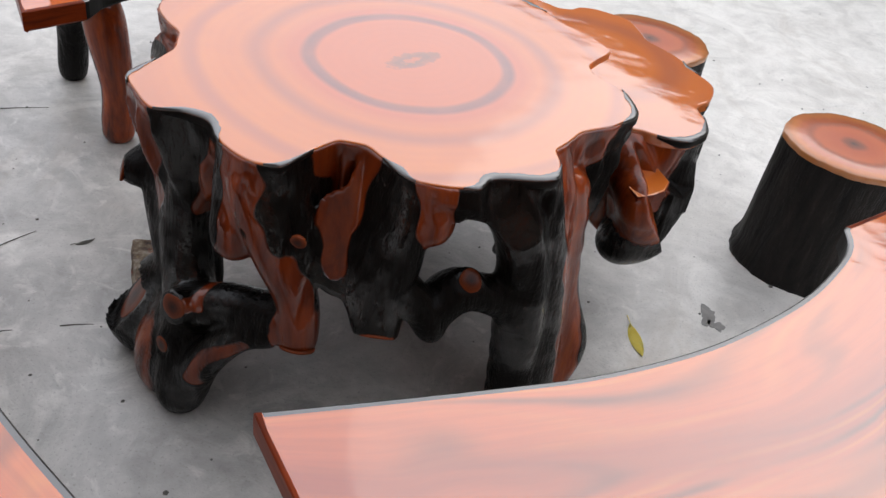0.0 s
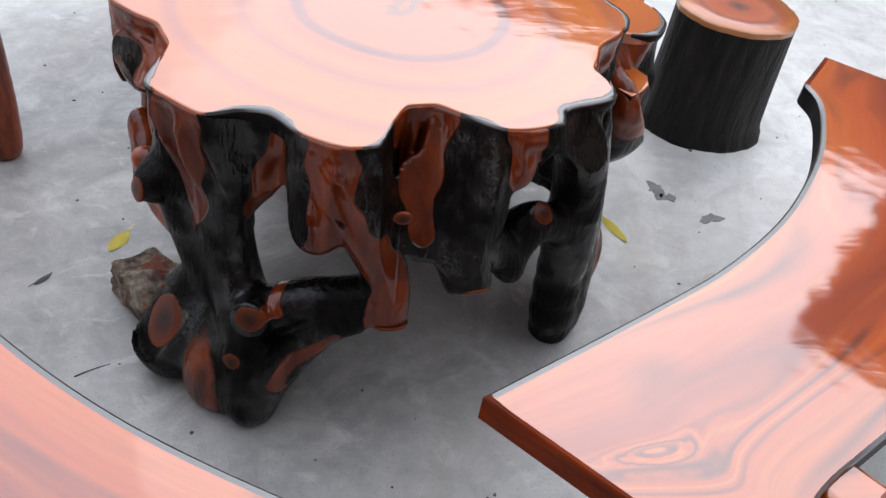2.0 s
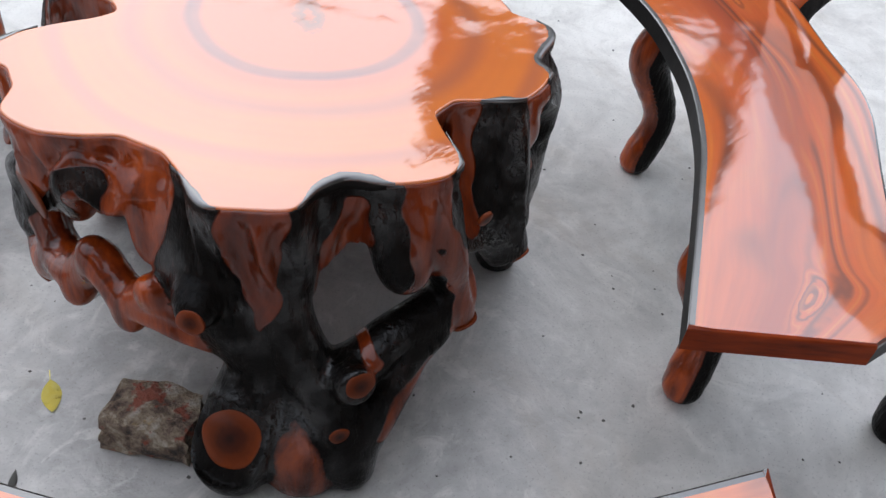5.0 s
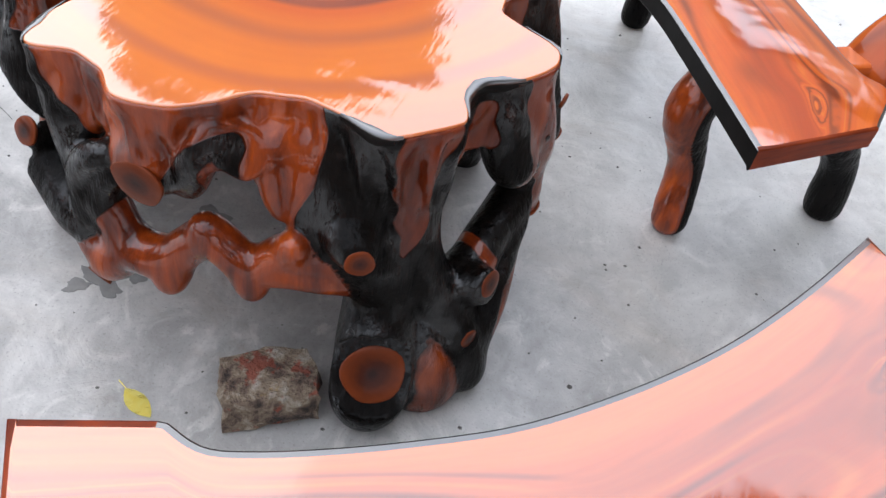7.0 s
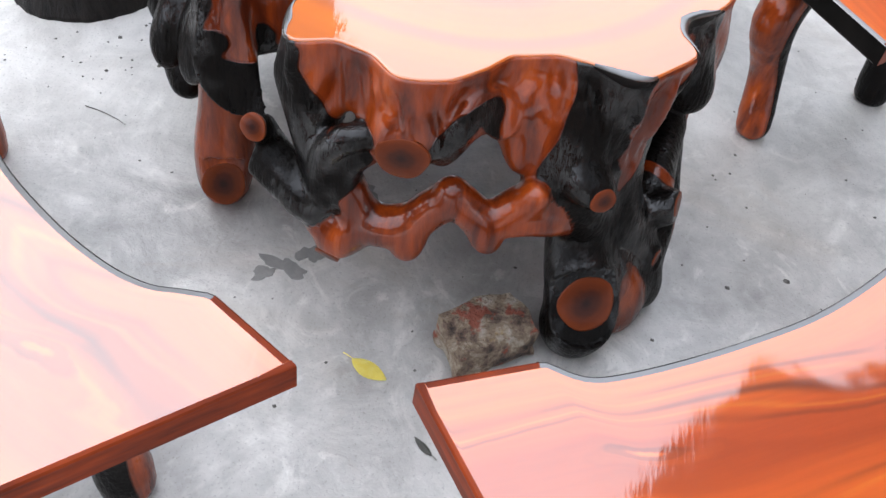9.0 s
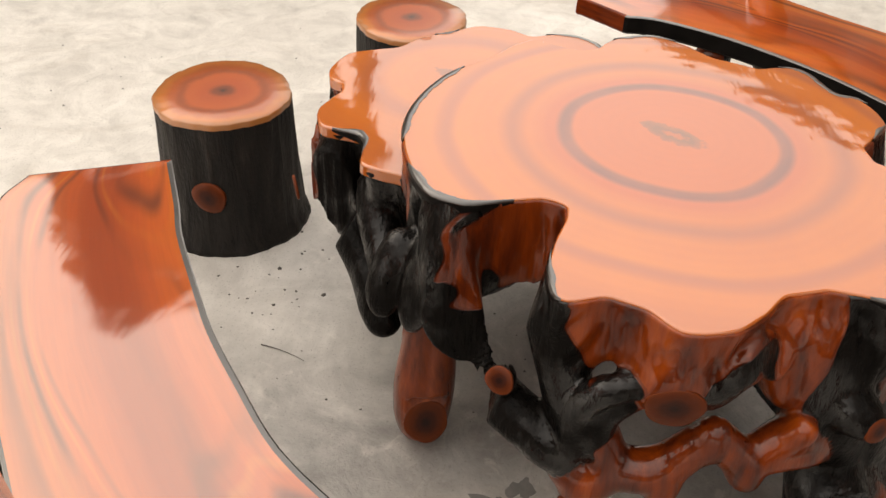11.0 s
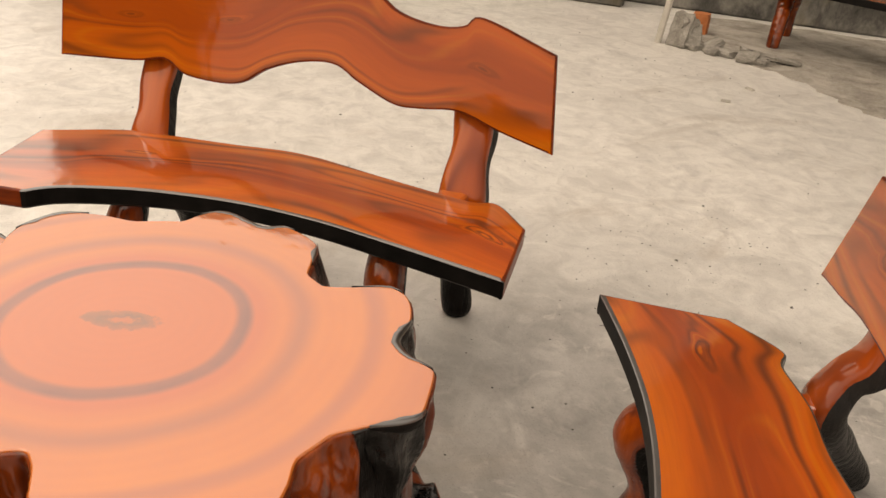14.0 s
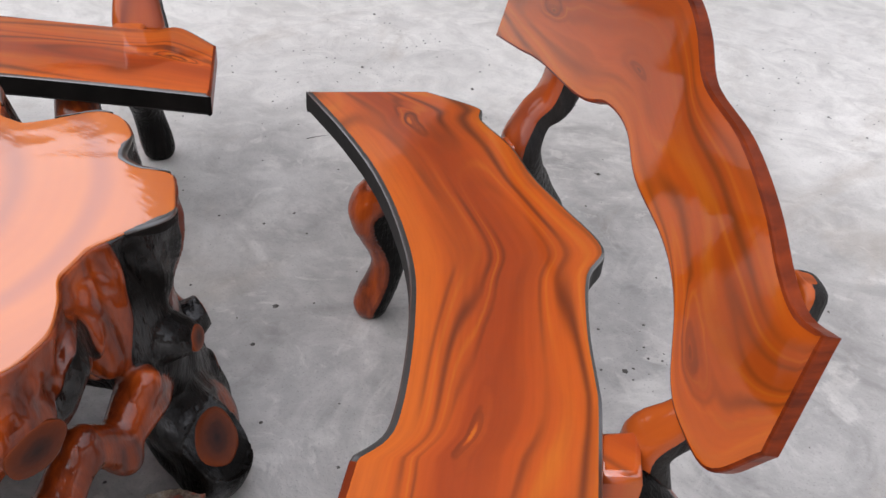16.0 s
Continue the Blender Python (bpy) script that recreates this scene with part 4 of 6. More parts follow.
def root_table():
    top = empty("root_table", (0, 0, 0), "glossy tree-root table with a ringed orange top on the concrete", "table")
    q, R = polar_lobes(TABLE_LOBES, 720)
    s = Sculpt((-0.70, -0.68, -0.02), (0.80, 0.88, 0.70), 0.0062)
    sl = (slice(None),) * 3
    x, y, z = s.grid(sl)
    th = np.degrees(np.arctan2(y, x))
    r = np.hypot(x, y)
    Rt = np.interp(th, q, R, period=360)
    mean = np.interp(th, q, np.convolve(np.r_[R[-40:], R, R[:40]], np.ones(81) / 81, "valid"), period=360)
    depth = np.clip((TABLE_Z - z) / 0.45, 0, 1)
    flute = 0.006 * np.sin(np.radians(th) * 61 + 3 * z) + 0.004 * np.sin(np.radians(th) * 37 - 9 * z)
    Ro = Rt + 0.003 + (mean - 0.02 - Rt) * depth**1.3 * 0.6 - 0.05 * depth + flute * np.clip(depth * 4, 0, 1)
    za, zb = polar_lobes([(-181, .50), (-176, .545), (-170, .565), (-165, .51), (-160, .43), (-152, .36), (-146, .34), (-133, .34), (-130, .40), (-126, .46), (-121, .51), (-116, .545), (-110, .56), (-104, .53),
                          (-98, .49), (-90, .45), (-84, .45), (-76, .44), (-71, .54), (-66, .60), (-54, .625), (-47, .60), (-41, .50), (-33, .40), (-14, .40), (10, .38),
                          (40, .34), (70, .36), (100, .42), (112, .44), (124, .44), (130, .48), (136, .50), (142, .51), (147, .45), (153, .38), (158, .44), (164, .53), (168, .525), (173, .49)], 720)
    low = np.interp(th, za, zb, period=360)
    wallt = 0.07
    d = np.maximum(np.maximum((r - Ro) * 0.8, (Ro - wallt - r) * 0.8 - np.clip((z - 0.58) * 4, 0, 1)), np.maximum((low - z) * 0.7, z - (TABLE_Z - 0.004)))
    s.f[:] = d
    w = np.exp(-np.clip(d, -0.02, 1) / 0.009)
    s.tw += w
    s.tv += w * brown_at(th) * np.where((th > -5) & (th < 129), 1.0, 0.0)
    s.roots([
        # forked foot with its sawn stub
        (0, (-151, .44, .60, .05), (-147, .475, .44, .06), (-139, .47, .30, .062), (-135, .47, .20, .06), (-137, .51, .11, .062), (-139, .54, .07, .062)),
        (0, (-132, .45, .56, .046), (-133.5, .475, .42, .044), (-130, .49, .30, .046), (-123.5, .515, .19, .052), (-121, .55, .09, .05), (-120, .565, .03, .046)),
        (0, (-138, .45, .60, .03), (-137, .475, .46, .035), (-135, .48, .36, .03)),
        (0.44, (-131, .49, .22, .03), (-131, .53, .13, .05), (-131, .56, .045, .05)),
        (0, (-137, .46, .25, .055), (-140, .515, .18, .062), (-142, .575, .125, .066), (-142, .565, .05, .064)),
        (0.44, (-131, .50, .17, .055), (-129, .53, .09, .07), (-128.5, .535, .03, .075)),
        (0, (-121, .515, .25, .036), (-119.4, .575, .292, .029)),
        (0, (-122, .53, .14, .03), (-122.5, .575, .165, .022)),
        # tie from the foot to the red root, with a flap below it
        (0, (-123, .50, .22, .046), (-117, .505, .27, .038), (-111, .49, .30, .034), (-103, .48, .315, .034), (-95, .48, .33, .036)),
        (0, (-119, .55, .06, .036), (-114.5, .545, .15, .032), (-110, .53, .215, .026), (-105, .505, .265, .026), (-98, .49, .29, .028)),
        # hanging red root and its nub
        (0, (-108, .46, .64, .045), (-103.5, .48, .56, .042), (-98.5, .487, .475, .036), (-95, .478, .41, .034), (-92.8, .482, .35, .030), (-92.3, .488, .27, .029)),
        (0, (-113, .455, .62, .035), (-110, .475, .54, .042), (-109, .497, .478, .040)),
        # black roots between the wedge and the arch
        (0, (-101.5, .44, .63, .036), (-99, .455, .56, .036), (-95.5, .46, .50, .030), (-92, .455, .45, .026)),
        (0, (-94, .47, .57, .02), (-92.5, .505, .55, .018)),
        (0, (-87, .41, .56, .040), (-86.5, .445, .51, .043), (-86, .46, .475, .035), (-85, .45, .43, .028)),
        (0, (-80, .40, .63, .045), (-80, .44, .53, .050), (-78.5, .46, .46, .050), (-76, .465, .41, .044), (-74.6, .49, .35, .038)),
        (0, (-72, .42, .62, .045), (-72, .44, .52, .045), (-73, .45, .45, .040)),
        # tie with a stub, running to the arch
        (0, (-74, .445, .44, .036), (-69, .45, .42, .030), (-64, .455, .385, .028), (-61, .455, .37, .027), (-57, .45, .395, .026), (-52, .45, .41, .027), (-46, .46, .395, .030), (-39, .47, .345, .030), (-35, .475, .29, .030)),
        (0, (-63, .455, .37, .026), (-61.5, .472, .335, .020)),
        (0, (-59, .42, .40, .026), (-53.3, .46, .445, .025)),
        (0, (-67, .43, .645, .026), (-56, .445, .65, .030), (-46, .462, .605, .042), (-40, .468, .49, .044), (-36, .475, .28, .048), (-33, .485, .02, .050)),
        (0, (-64, .43, .63, .03), (-64, .445, .57, .032)),
        # ridges that follow the arch
        (0, (-64, .462, .655, .013), (-55, .476, .655, .015), (-46.5, .492, .62, .017), (-41, .502, .52, .017), (-38, .508, .40, .017), (-36, .514, .25, .017)),
        (0, (-60, .460, .625, .011), (-54, .472, .628, .012), (-48.5, .490, .60, .013), (-44.5, .498, .53, .013), (-43, .500, .46, .013)),
        (0, (-33, .44, .62, .045), (-30, .46, .42, .050), (-28, .48, .22, .054), (-27, .49, .02, .055)),
        (0, (-25, .425, .63, .032), (-23, .45, .42, .033), (-20, .475, .22, .033), (-19, .49, .02, .038)),
        (0, (-16, .43, .55, .045), (-16, .46, .30, .045), (-13, .52, .14, .036), (-17, .49, .02, .045)),
        # leg beyond, with the slit piece and the strut down to the red tie
        (0, (121, .49, .62, .05), (123, .50, .52, .05), (127, .515, .46, .05), (135, .525, .405, .044), (143.5, .53, .372, .040), (152.5, .53, .345, .038), (159, .53, .315, .038)),
        (0, (140, .525, .40, .028), (146, .55, .44, .027)),
        (0, (110, .47, .56, .055), (112, .485, .42, .052)),
        (0.85, (112, .488, .38, .052), (113, .50, .24, .052), (114, .51, .14, .058), (114, .515, .04, .052)),
        (0, (118, .52, .53, .032), (120, .55, .45, .030), (121, .565, .39, .014)),
        (0, (112, .56, .52, .032), (114, .595, .44, .030), (115, .605, .395, .016)),
        (0.9, (106, .52, .47, .03), (108, .55, .44, .026)),
        (0, (104, .48, .60, .05), (106, .48, .40, .045), (108, .49, .20, .04)),
        (0, (149.5, .50, .63, .032), (153, .505, .555, .034), (156.4, .505, .478, .036), (159.5, .505, .40, .036), (162.5, .51, .345, .034)),
        # the red tie that winds from the forked foot to the black limb
        (0.9, (-143, .485, .315, 0.022), (-151.4, .50, .365, 0.022), (-158, .505, .395, 0.025), (-162, .505, .372, 0.023), (-166, .505, .345, 0.025), (-170, .505, .378, 0.024), (-173.5, .505, .400, 0.025),
         (-177.4, .505, .368, 0.025), (-181.4, .51, .325, 0.029), (-185.8, .515, .31, 0.030), (-190.5, .515, .305, 0.030), (-195.3, .52, .275, 0.035), (-199, .52, .28, 0.035)),
        (0.9, (-145, .49, .30, 0.015), (-152, .51, .332, 0.015), (-158, .512, .35, 0.017), (-163, .51, .35, 0.017)),
        (0.9, (-158, .505, .40, 0.020), (-157.8, .53, .436, 0.018)),
        (0.9, (-173.5, .505, .40, 0.022), (-174, .515, .430, 0.017)),
        (0.9, (-166, .505, .34, 0.024), (-165, .515, .305, 0.020)),
        (0.9, (-181, .51, .32, 0.025), (-181.2, .525, .275, 0.022)),
        (0.9, (-192, .52, .29, 0.030), (-196.5, .53, .235, 0.029)),
        (0.9, (-191, .515, .31, 0.025), (-194, .52, .38, 0.024), (-197, .52, .42, 0.020)),
        (0, (161, .53, .35, .018), (161.5, .54, .44, .018), (164.5, .54, .498, .017), (169.5, .53, .522, .015)),
        (0, (164.5, .525, .35, .014), (165.5, .53, .42, .014), (168, .525, .468, .013), (171, .51, .485, .011)),
        (0, (-177, .505, .50, .022), (-174.5, .52, .575, .024), (-171, .52, .61, .022), (-168, .515, .60, .020), (-166.5, .50, .56, .016)),
        (1, (175, .48, .60, .05), (176, .515, .525, .052)),
        (0, (-178, .49, .50, .02), (-175, .50, .575, .024), (-170, .49, .60, .024), (-165, .475, .57, .024)),
        (0, (-161, .44, .60, .04), (-161, .465, .53, .03), (-160, .48, .47, .02)),
        (0, (-149, .49, .46, .038), (-147, .555, .446, .031)),
        (0, (-155, .45, .58, .035), (-154, .475, .46, .035), (-152, .48, .38, .03)),
    ], 0.022)
    # a rough slot gouged into the leg beyond
    s.groove([(126.5, .530, .655, .012), (127.2, .535, .60, .016), (128.5, .540, .53, .016)])
    # lower tier beside it: a lobed shelf of the same trunk, hollow below
    cx, cy = 0.32, 0.42
    q2, R2 = polar_lobes(TIER_LOBES, 720)
    t2 = np.degrees(np.arctan2(y - cy, x - cx))
    r2 = np.hypot(x - cx, y - cy)
    Rr = np.interp(t2, q2, R2, period=360)
    dd = np.clip((TIER_Z - z) / 0.3, 0, 1)
    lowa, lowb = polar_lobes([(-60, .30), (-45, .24), (-30, .33), (-10, .28), (15, .36), (40, .30), (75, .40), (100, .33), (125, .42), (150, .34), (175, .30), (-150, .3), (-100, .3)], 720)
    lo2 = np.interp(t2, lowa, lowb, period=360)
    Ri = Rr - 0.07 * dd + 0.006 * np.sin(np.radians(t2) * 31)
    d2 = np.maximum((r2 - Ri) * 0.8, np.maximum((lo2 - z) * 0.7, z - (TIER_Z - 0.012)))
    d2 = np.maximum(d2, 0.44 - r)
    s.add(sl, d2, np.clip(0.1 + 0.9 * (np.abs(t2 + 54) < 16) + 0.9 * (np.abs(t2 - 20) < 9) + 0.9 * (np.abs(t2 - 98) < 14), 0, 1), 0.02)
    for tone, *steps in [
        (1, (0.52, 0.12, 0.52, 0.05), (0.57, 0.14, 0.40, 0.055), (0.58, 0.15, 0.30, 0.05)),
        (0, (0.64, 0.22, 0.50, 0.045), (0.645, 0.23, 0.36, 0.05), (0.61, 0.25, 0.22, 0.045)),
        (0.9, (0.555, 0.09, 0.47, 0.045), (0.585, 0.05, 0.455, 0.045), (0.595, 0.08, 0.42, 0.052), (0.60, 0.085, 0.38, 0.05)),
        (0, (0.63, 0.14, 0.40, 0.055), (0.61, 0.11, 0.345, 0.058), (0.56, 0.09, 0.31, 0.052)),
        (0, (0.665, 0.20, 0.42, 0.03), (0.685, 0.20, 0.40, 0.025)),
        (0, (0.66, 0.36, 0.50, 0.04), (0.67, 0.37, 0.40, 0.04), (0.62, 0.34, 0.28, 0.04)),
        (0, (0.10, 0.72, 0.50, 0.045), (0.06, 0.69, 0.38, 0.042), (-0.02, 0.62, 0.30, 0.04), (-0.12, 0.57, 0.24, 0.04)),
        (1, (0.20, 0.76, 0.50, 0.05), (0.19, 0.77, 0.42, 0.045)),
        (1, (0.10, 0.78, 0.44, 0.035), (0.12, 0.80, 0.41, 0.03)),
        (0, (0.02, 0.62, 0.48, 0.04), (-0.06, 0.58, 0.40, 0.035), (-0.13, 0.54, 0.34, 0.04)),
        (0, (0.42, 0.76, 0.50, 0.045), (0.43, 0.74, 0.38, 0.045), (0.38, 0.66, 0.28, 0.05)),
    ]:
        s.tube(steps, tone, 0.025)
    # nothing stands out past the rim near the top, and the bark is ridged
    top_cap = np.where(r2 < Rr + 0.01, np.maximum(z - (TIER_Z - 0.010), np.minimum(z - (TABLE_Z - 0.004), (r - Rt) * 0.8)), z - (TABLE_Z - 0.004))
    s.f = np.maximum(s.f, top_cap)
    flare = (r - Rt - 0.003 - np.clip(TABLE_Z - z, 0, 1) ** 1.2 * 0.55) * 0.8
    s.f = np.maximum(s.f, np.where(r2 < Rr + 0.02, -1.0, flare)).astype(np.float32)
    ridge = np.sin(np.radians(th) * 52 + 2.5 * np.sin(z * 11 + np.radians(th) * 5)) + 0.6 * np.sin(np.radians(th) * 95 + 4 * np.sin(z * 17 + np.radians(th) * 9))
    s.f += (0.0044 * ridge * (1.1 - np.clip(s.tv / s.tw, 0, 1)) * np.clip(1 - (d - s.f) / 0.012, 0, 1) * np.clip((TABLE_Z - 0.02 - z) * 30, 0, 1)).astype(np.float32)
    stubs = [
        ("sawn_stub", (-.457, -.358, .142), (-.75, -.25, .60), .058, 1),
        ("sawn_stub", pol(176.5, .556, .515), (-.82, .05, -.12), .047, 2),
        ("sawn_stub", pol(-147, .580, .446), (-.84, -.45, .25), .024, 3),
        ("sawn_stub", (-.280, -.503, .293), (-.30, -.92, .25), .027, 4),
        ("sawn_stub", pol(-53.3, .466, .452), (.35, -.60, .60), .023, 5),
        ("sawn_stub", (-.265, .452, .090), (-.93, -.25, .25), .050, 6),
        ("sawn_stub", (-.018, -.500, .275), (.05, -.35, -.93), .033, 8),
        ("sawn_stub", pol(-74.6, .508, .352), (.12, -.62, -.75), .034, 9),
        ("sawn_stub", pol(-92.3, .516, .549), (-.10, -.95, -.15), .015, 14),
        ("sawn_stub", pol(-122.6, .588, .168), (-.45, -.85, .10), .019, 15),
        ("sawn_stub", (.115, .818, .405), (-.4, .9, -.1), .028, 11),
        ("sawn_stub", pol(147, .566, .452), (-.85, .20, .45), .025, 12),
        ("sawn_stub", pol(163.5, .555, .222), (-.8, .25, -.45), .024, 13),
    ]
    for _, at, way, rad, _ in stubs:
        s.saw(at, way, rad)
    me = s.mesh("root_body", floor=0.0)
    paint_bark(me, cx, cy, q2, R2)
    body = part("root_body", me, MAT_ROOT, top, "lacquered black and red-brown root carving")

    # top board, its rim chamfered and painted like the side below it
    loop = np.c_[R * np.cos(np.radians(q)), R * np.sin(np.radians(q))][::2]
    bq = brown_at(q)[::2]
    bm = slab(inset(ccw(loop), 0.002), TABLE_Z, 0.02, lambda a, b, c: (a, b, c), 0.003, hub=(0, 0))
    part("tabletop", bm, [MAT_TOP], top, "ringed orange varnished tabletop")
    rim(top, ccw(loop), bq, TABLE_Z, np.zeros(2))

    l2 = np.c_[cx + R2 * np.cos(np.radians(q2)), cy + R2 * np.sin(np.radians(q2))][::3]
    keep = np.hypot(*l2.T)
    l2 = np.where((keep < 0.50)[:, None], l2 * (0.50 / keep)[:, None], l2)
    # the shelf runs in under the rim of the main top
    part("lower_tier", slab(l2, TIER_Z, 0.03, lambda a, b, c: (a, b, c), 0.005, hub=(cx + 0.06, cy + 0.05)), MAT_TIER, top, "smaller orange varnished shelf below the top")
    edge = ccw(l2)
    b2 = np.degrees(np.arctan2(edge[:, 1] - cy, edge[:, 0] - cx))
    dark = np.zeros(len(edge))
    for a, b in TIER_BLACK:
        dark = np.maximum(dark, np.clip(np.minimum(b2 - a, b - b2) / 2 + 0.5, 0, 1))
    rim(top, edge, 1 - dark, TIER_Z, np.array([cx, cy]), np.hypot(*edge.T) > 0.505)

    for name, at, way, rad, sd in stubs:
        part(name, disc(np.array(at) + 0.001 * np.array(way), way, rad, 0.002, sd, 0.0015), MAT_CUT, top, "red-brown sawn root end")
    ledge = np.array([(.545, .14), (.60, .135), (.63, .09), (.622, .05), (.60, .025), (.565, .0), (.54, .03)])
    part("step", slab(ledge, 0.502, 0.07, lambda a, b, c: (a, b + (0.502 - c) * 0.25, c - 0.06 * (0.09 - b)), 0.004, lambda i, a, b: 1, hub=(.58, .08)), [MAT_TIER, MAT_RED], top, "orange varnished step")
    return top


TIER_LOBES = [(-180, .36), (175, .41), (162, .417), (151, .425), (147, .394), (142, .355), (137, .345), (130, .376), (125, .397), (120, .392), (115, .381), (107, .343), (100, .318), (95, .322), (91, .352), (82, .368), (69, .367),
              (58, .329), (47, .300), (38, .312), (30, .325), (19, .335), (3, .381), (-8, .375), (-17, .357), (-25, .40), (-33, .430), (-40, .432), (-47, .407), (-54, .36), (-80, .30), (-120, .28)]


TIER_BLACK = [(-50, -24), (12, 24), (128, 146)]


# ------------------------------------------------------------------ benches
def leg_mesh(steps, split, seed=0, bias=0.42):
    """A crooked leg: heartwood on the side that split points to, bark on the other."""
    p = np.array(steps, float)
    s = Sculpt(p[:, :3].min(0) - p[:, 3].max() - 0.03, p[:, :3].max(0) + p[:, 3].max() + 0.03, 0.007)
    c = curve_through(p, 14)
    s.tube(steps, 0.0, 0.012)
    me = s.mesh("leg", floor=0.0)
    co = np.empty(len(me.vertices) * 3, np.float32)
    me.vertices.foreach_get("co", co)
    co = co.reshape(-1, 3)
    near = c[((c[None, :, :3] - co[:, None, :]) ** 2).sum(2).argmin(1)]
    off = co - near[:, :3]
    w = np.array(split, float)
    w /= np.linalg.norm(w)
    tone = np.clip(bias + (off @ w) / 0.025 + 0.2 * np.sin(co[:, 2] * 19 + seed), 0, 1)
    me.attributes["tone"].data.foreach_set("value", tone.astype(np.float32))
    return me


def post_board(steps, along, front, seed, side):
    """A crooked board-like post: flat heartwood front, rounded black bark behind."""
    p = curve_through(np.array(steps, float), 6)
    end = (p[-1] - p[-2]) / np.linalg.norm((p[-1] - p[-2])[:3])
    p = np.vstack([p, *([*(p[-1, :3] + end[:3] * p[-1, 3] * h), p[-1, 3] * r] for h, r in ((0.25, 0.93), (0.45, 0.75), (0.55, 0.4)))])
    run = np.r_[0, np.cumsum(np.linalg.norm(np.diff(p[:, :3], axis=0), axis=1))]
    way = np.gradient(p[:, :3], axis=0)
    bm = bmesh.new()
    gl = bm.verts.layers.float_vector.new("grain")
    n = 20
    rows = []
    for i, (x, y, z, w) in enumerate(p):
        t = way[i] / np.linalg.norm(way[i])
        a = along - t * (along @ t)
        a /= np.linalg.norm(a)
        f = np.cross(t, a)
        f = f if f @ front > 0 else -f
        row = []
        for k in range(n):
            q = 2 * math.pi * k / n
            c, s = math.cos(q), math.sin(q)
            c2, s2 = math.copysign(abs(c) ** 0.55, c), math.copysign(abs(s) ** 0.55, s)
            depth = 0.55 if s > 0 else 0.95
            wob = 1 + 0.06 * math.sin(3 * q + seed + run[i] * 14) + 0.05 * math.sin(run[i] * 31 + seed * 2 + q)
            lean = side * 0.35 * w if s < 0 else 0.0
            v = bm.verts.new(np.array([x, y, z]) + (a * c2 * w * 0.98 + f * s2 * w * depth) * wob - a * lean * abs(s2))
            v[gl] = Vector((run[i] + seed, c * w, 0))
            row.append(v)
        rows.append(row)
    for r0, r1 in zip(rows[:-1], rows[1:]):
        for k in range(n):
            g = bm.faces.new((r0[k], r0[(k + 1) % n], r1[(k + 1) % n], r1[k]))
            g.smooth = True
            g.material_index = 0 if k < n // 2 else 1
    bm.faces.new(rows[0][::-1])
    bm.faces.new(rows[-1])
    bmesh.ops.recalc_face_normals(bm, faces=bm.faces)
    return bm


def grain_at(bm, spots):
    """The grain's u and v at places on a board."""
    gl = bm.verts.layers.float_vector["grain"]
    co = np.array([v.co for v in bm.verts])
    gr = np.array([v[gl] for v in bm.verts])
    out = []
    for p, a, b in spots:
        d = np.linalg.norm(co - np.array(p), axis=1)
        k = d.argsort()[:4]
        g = np.average(gr[k], axis=0, weights=1 / (d[k] + 1e-4))
        out.append((float(g[0]), float(g[1]), a, b))
    return out


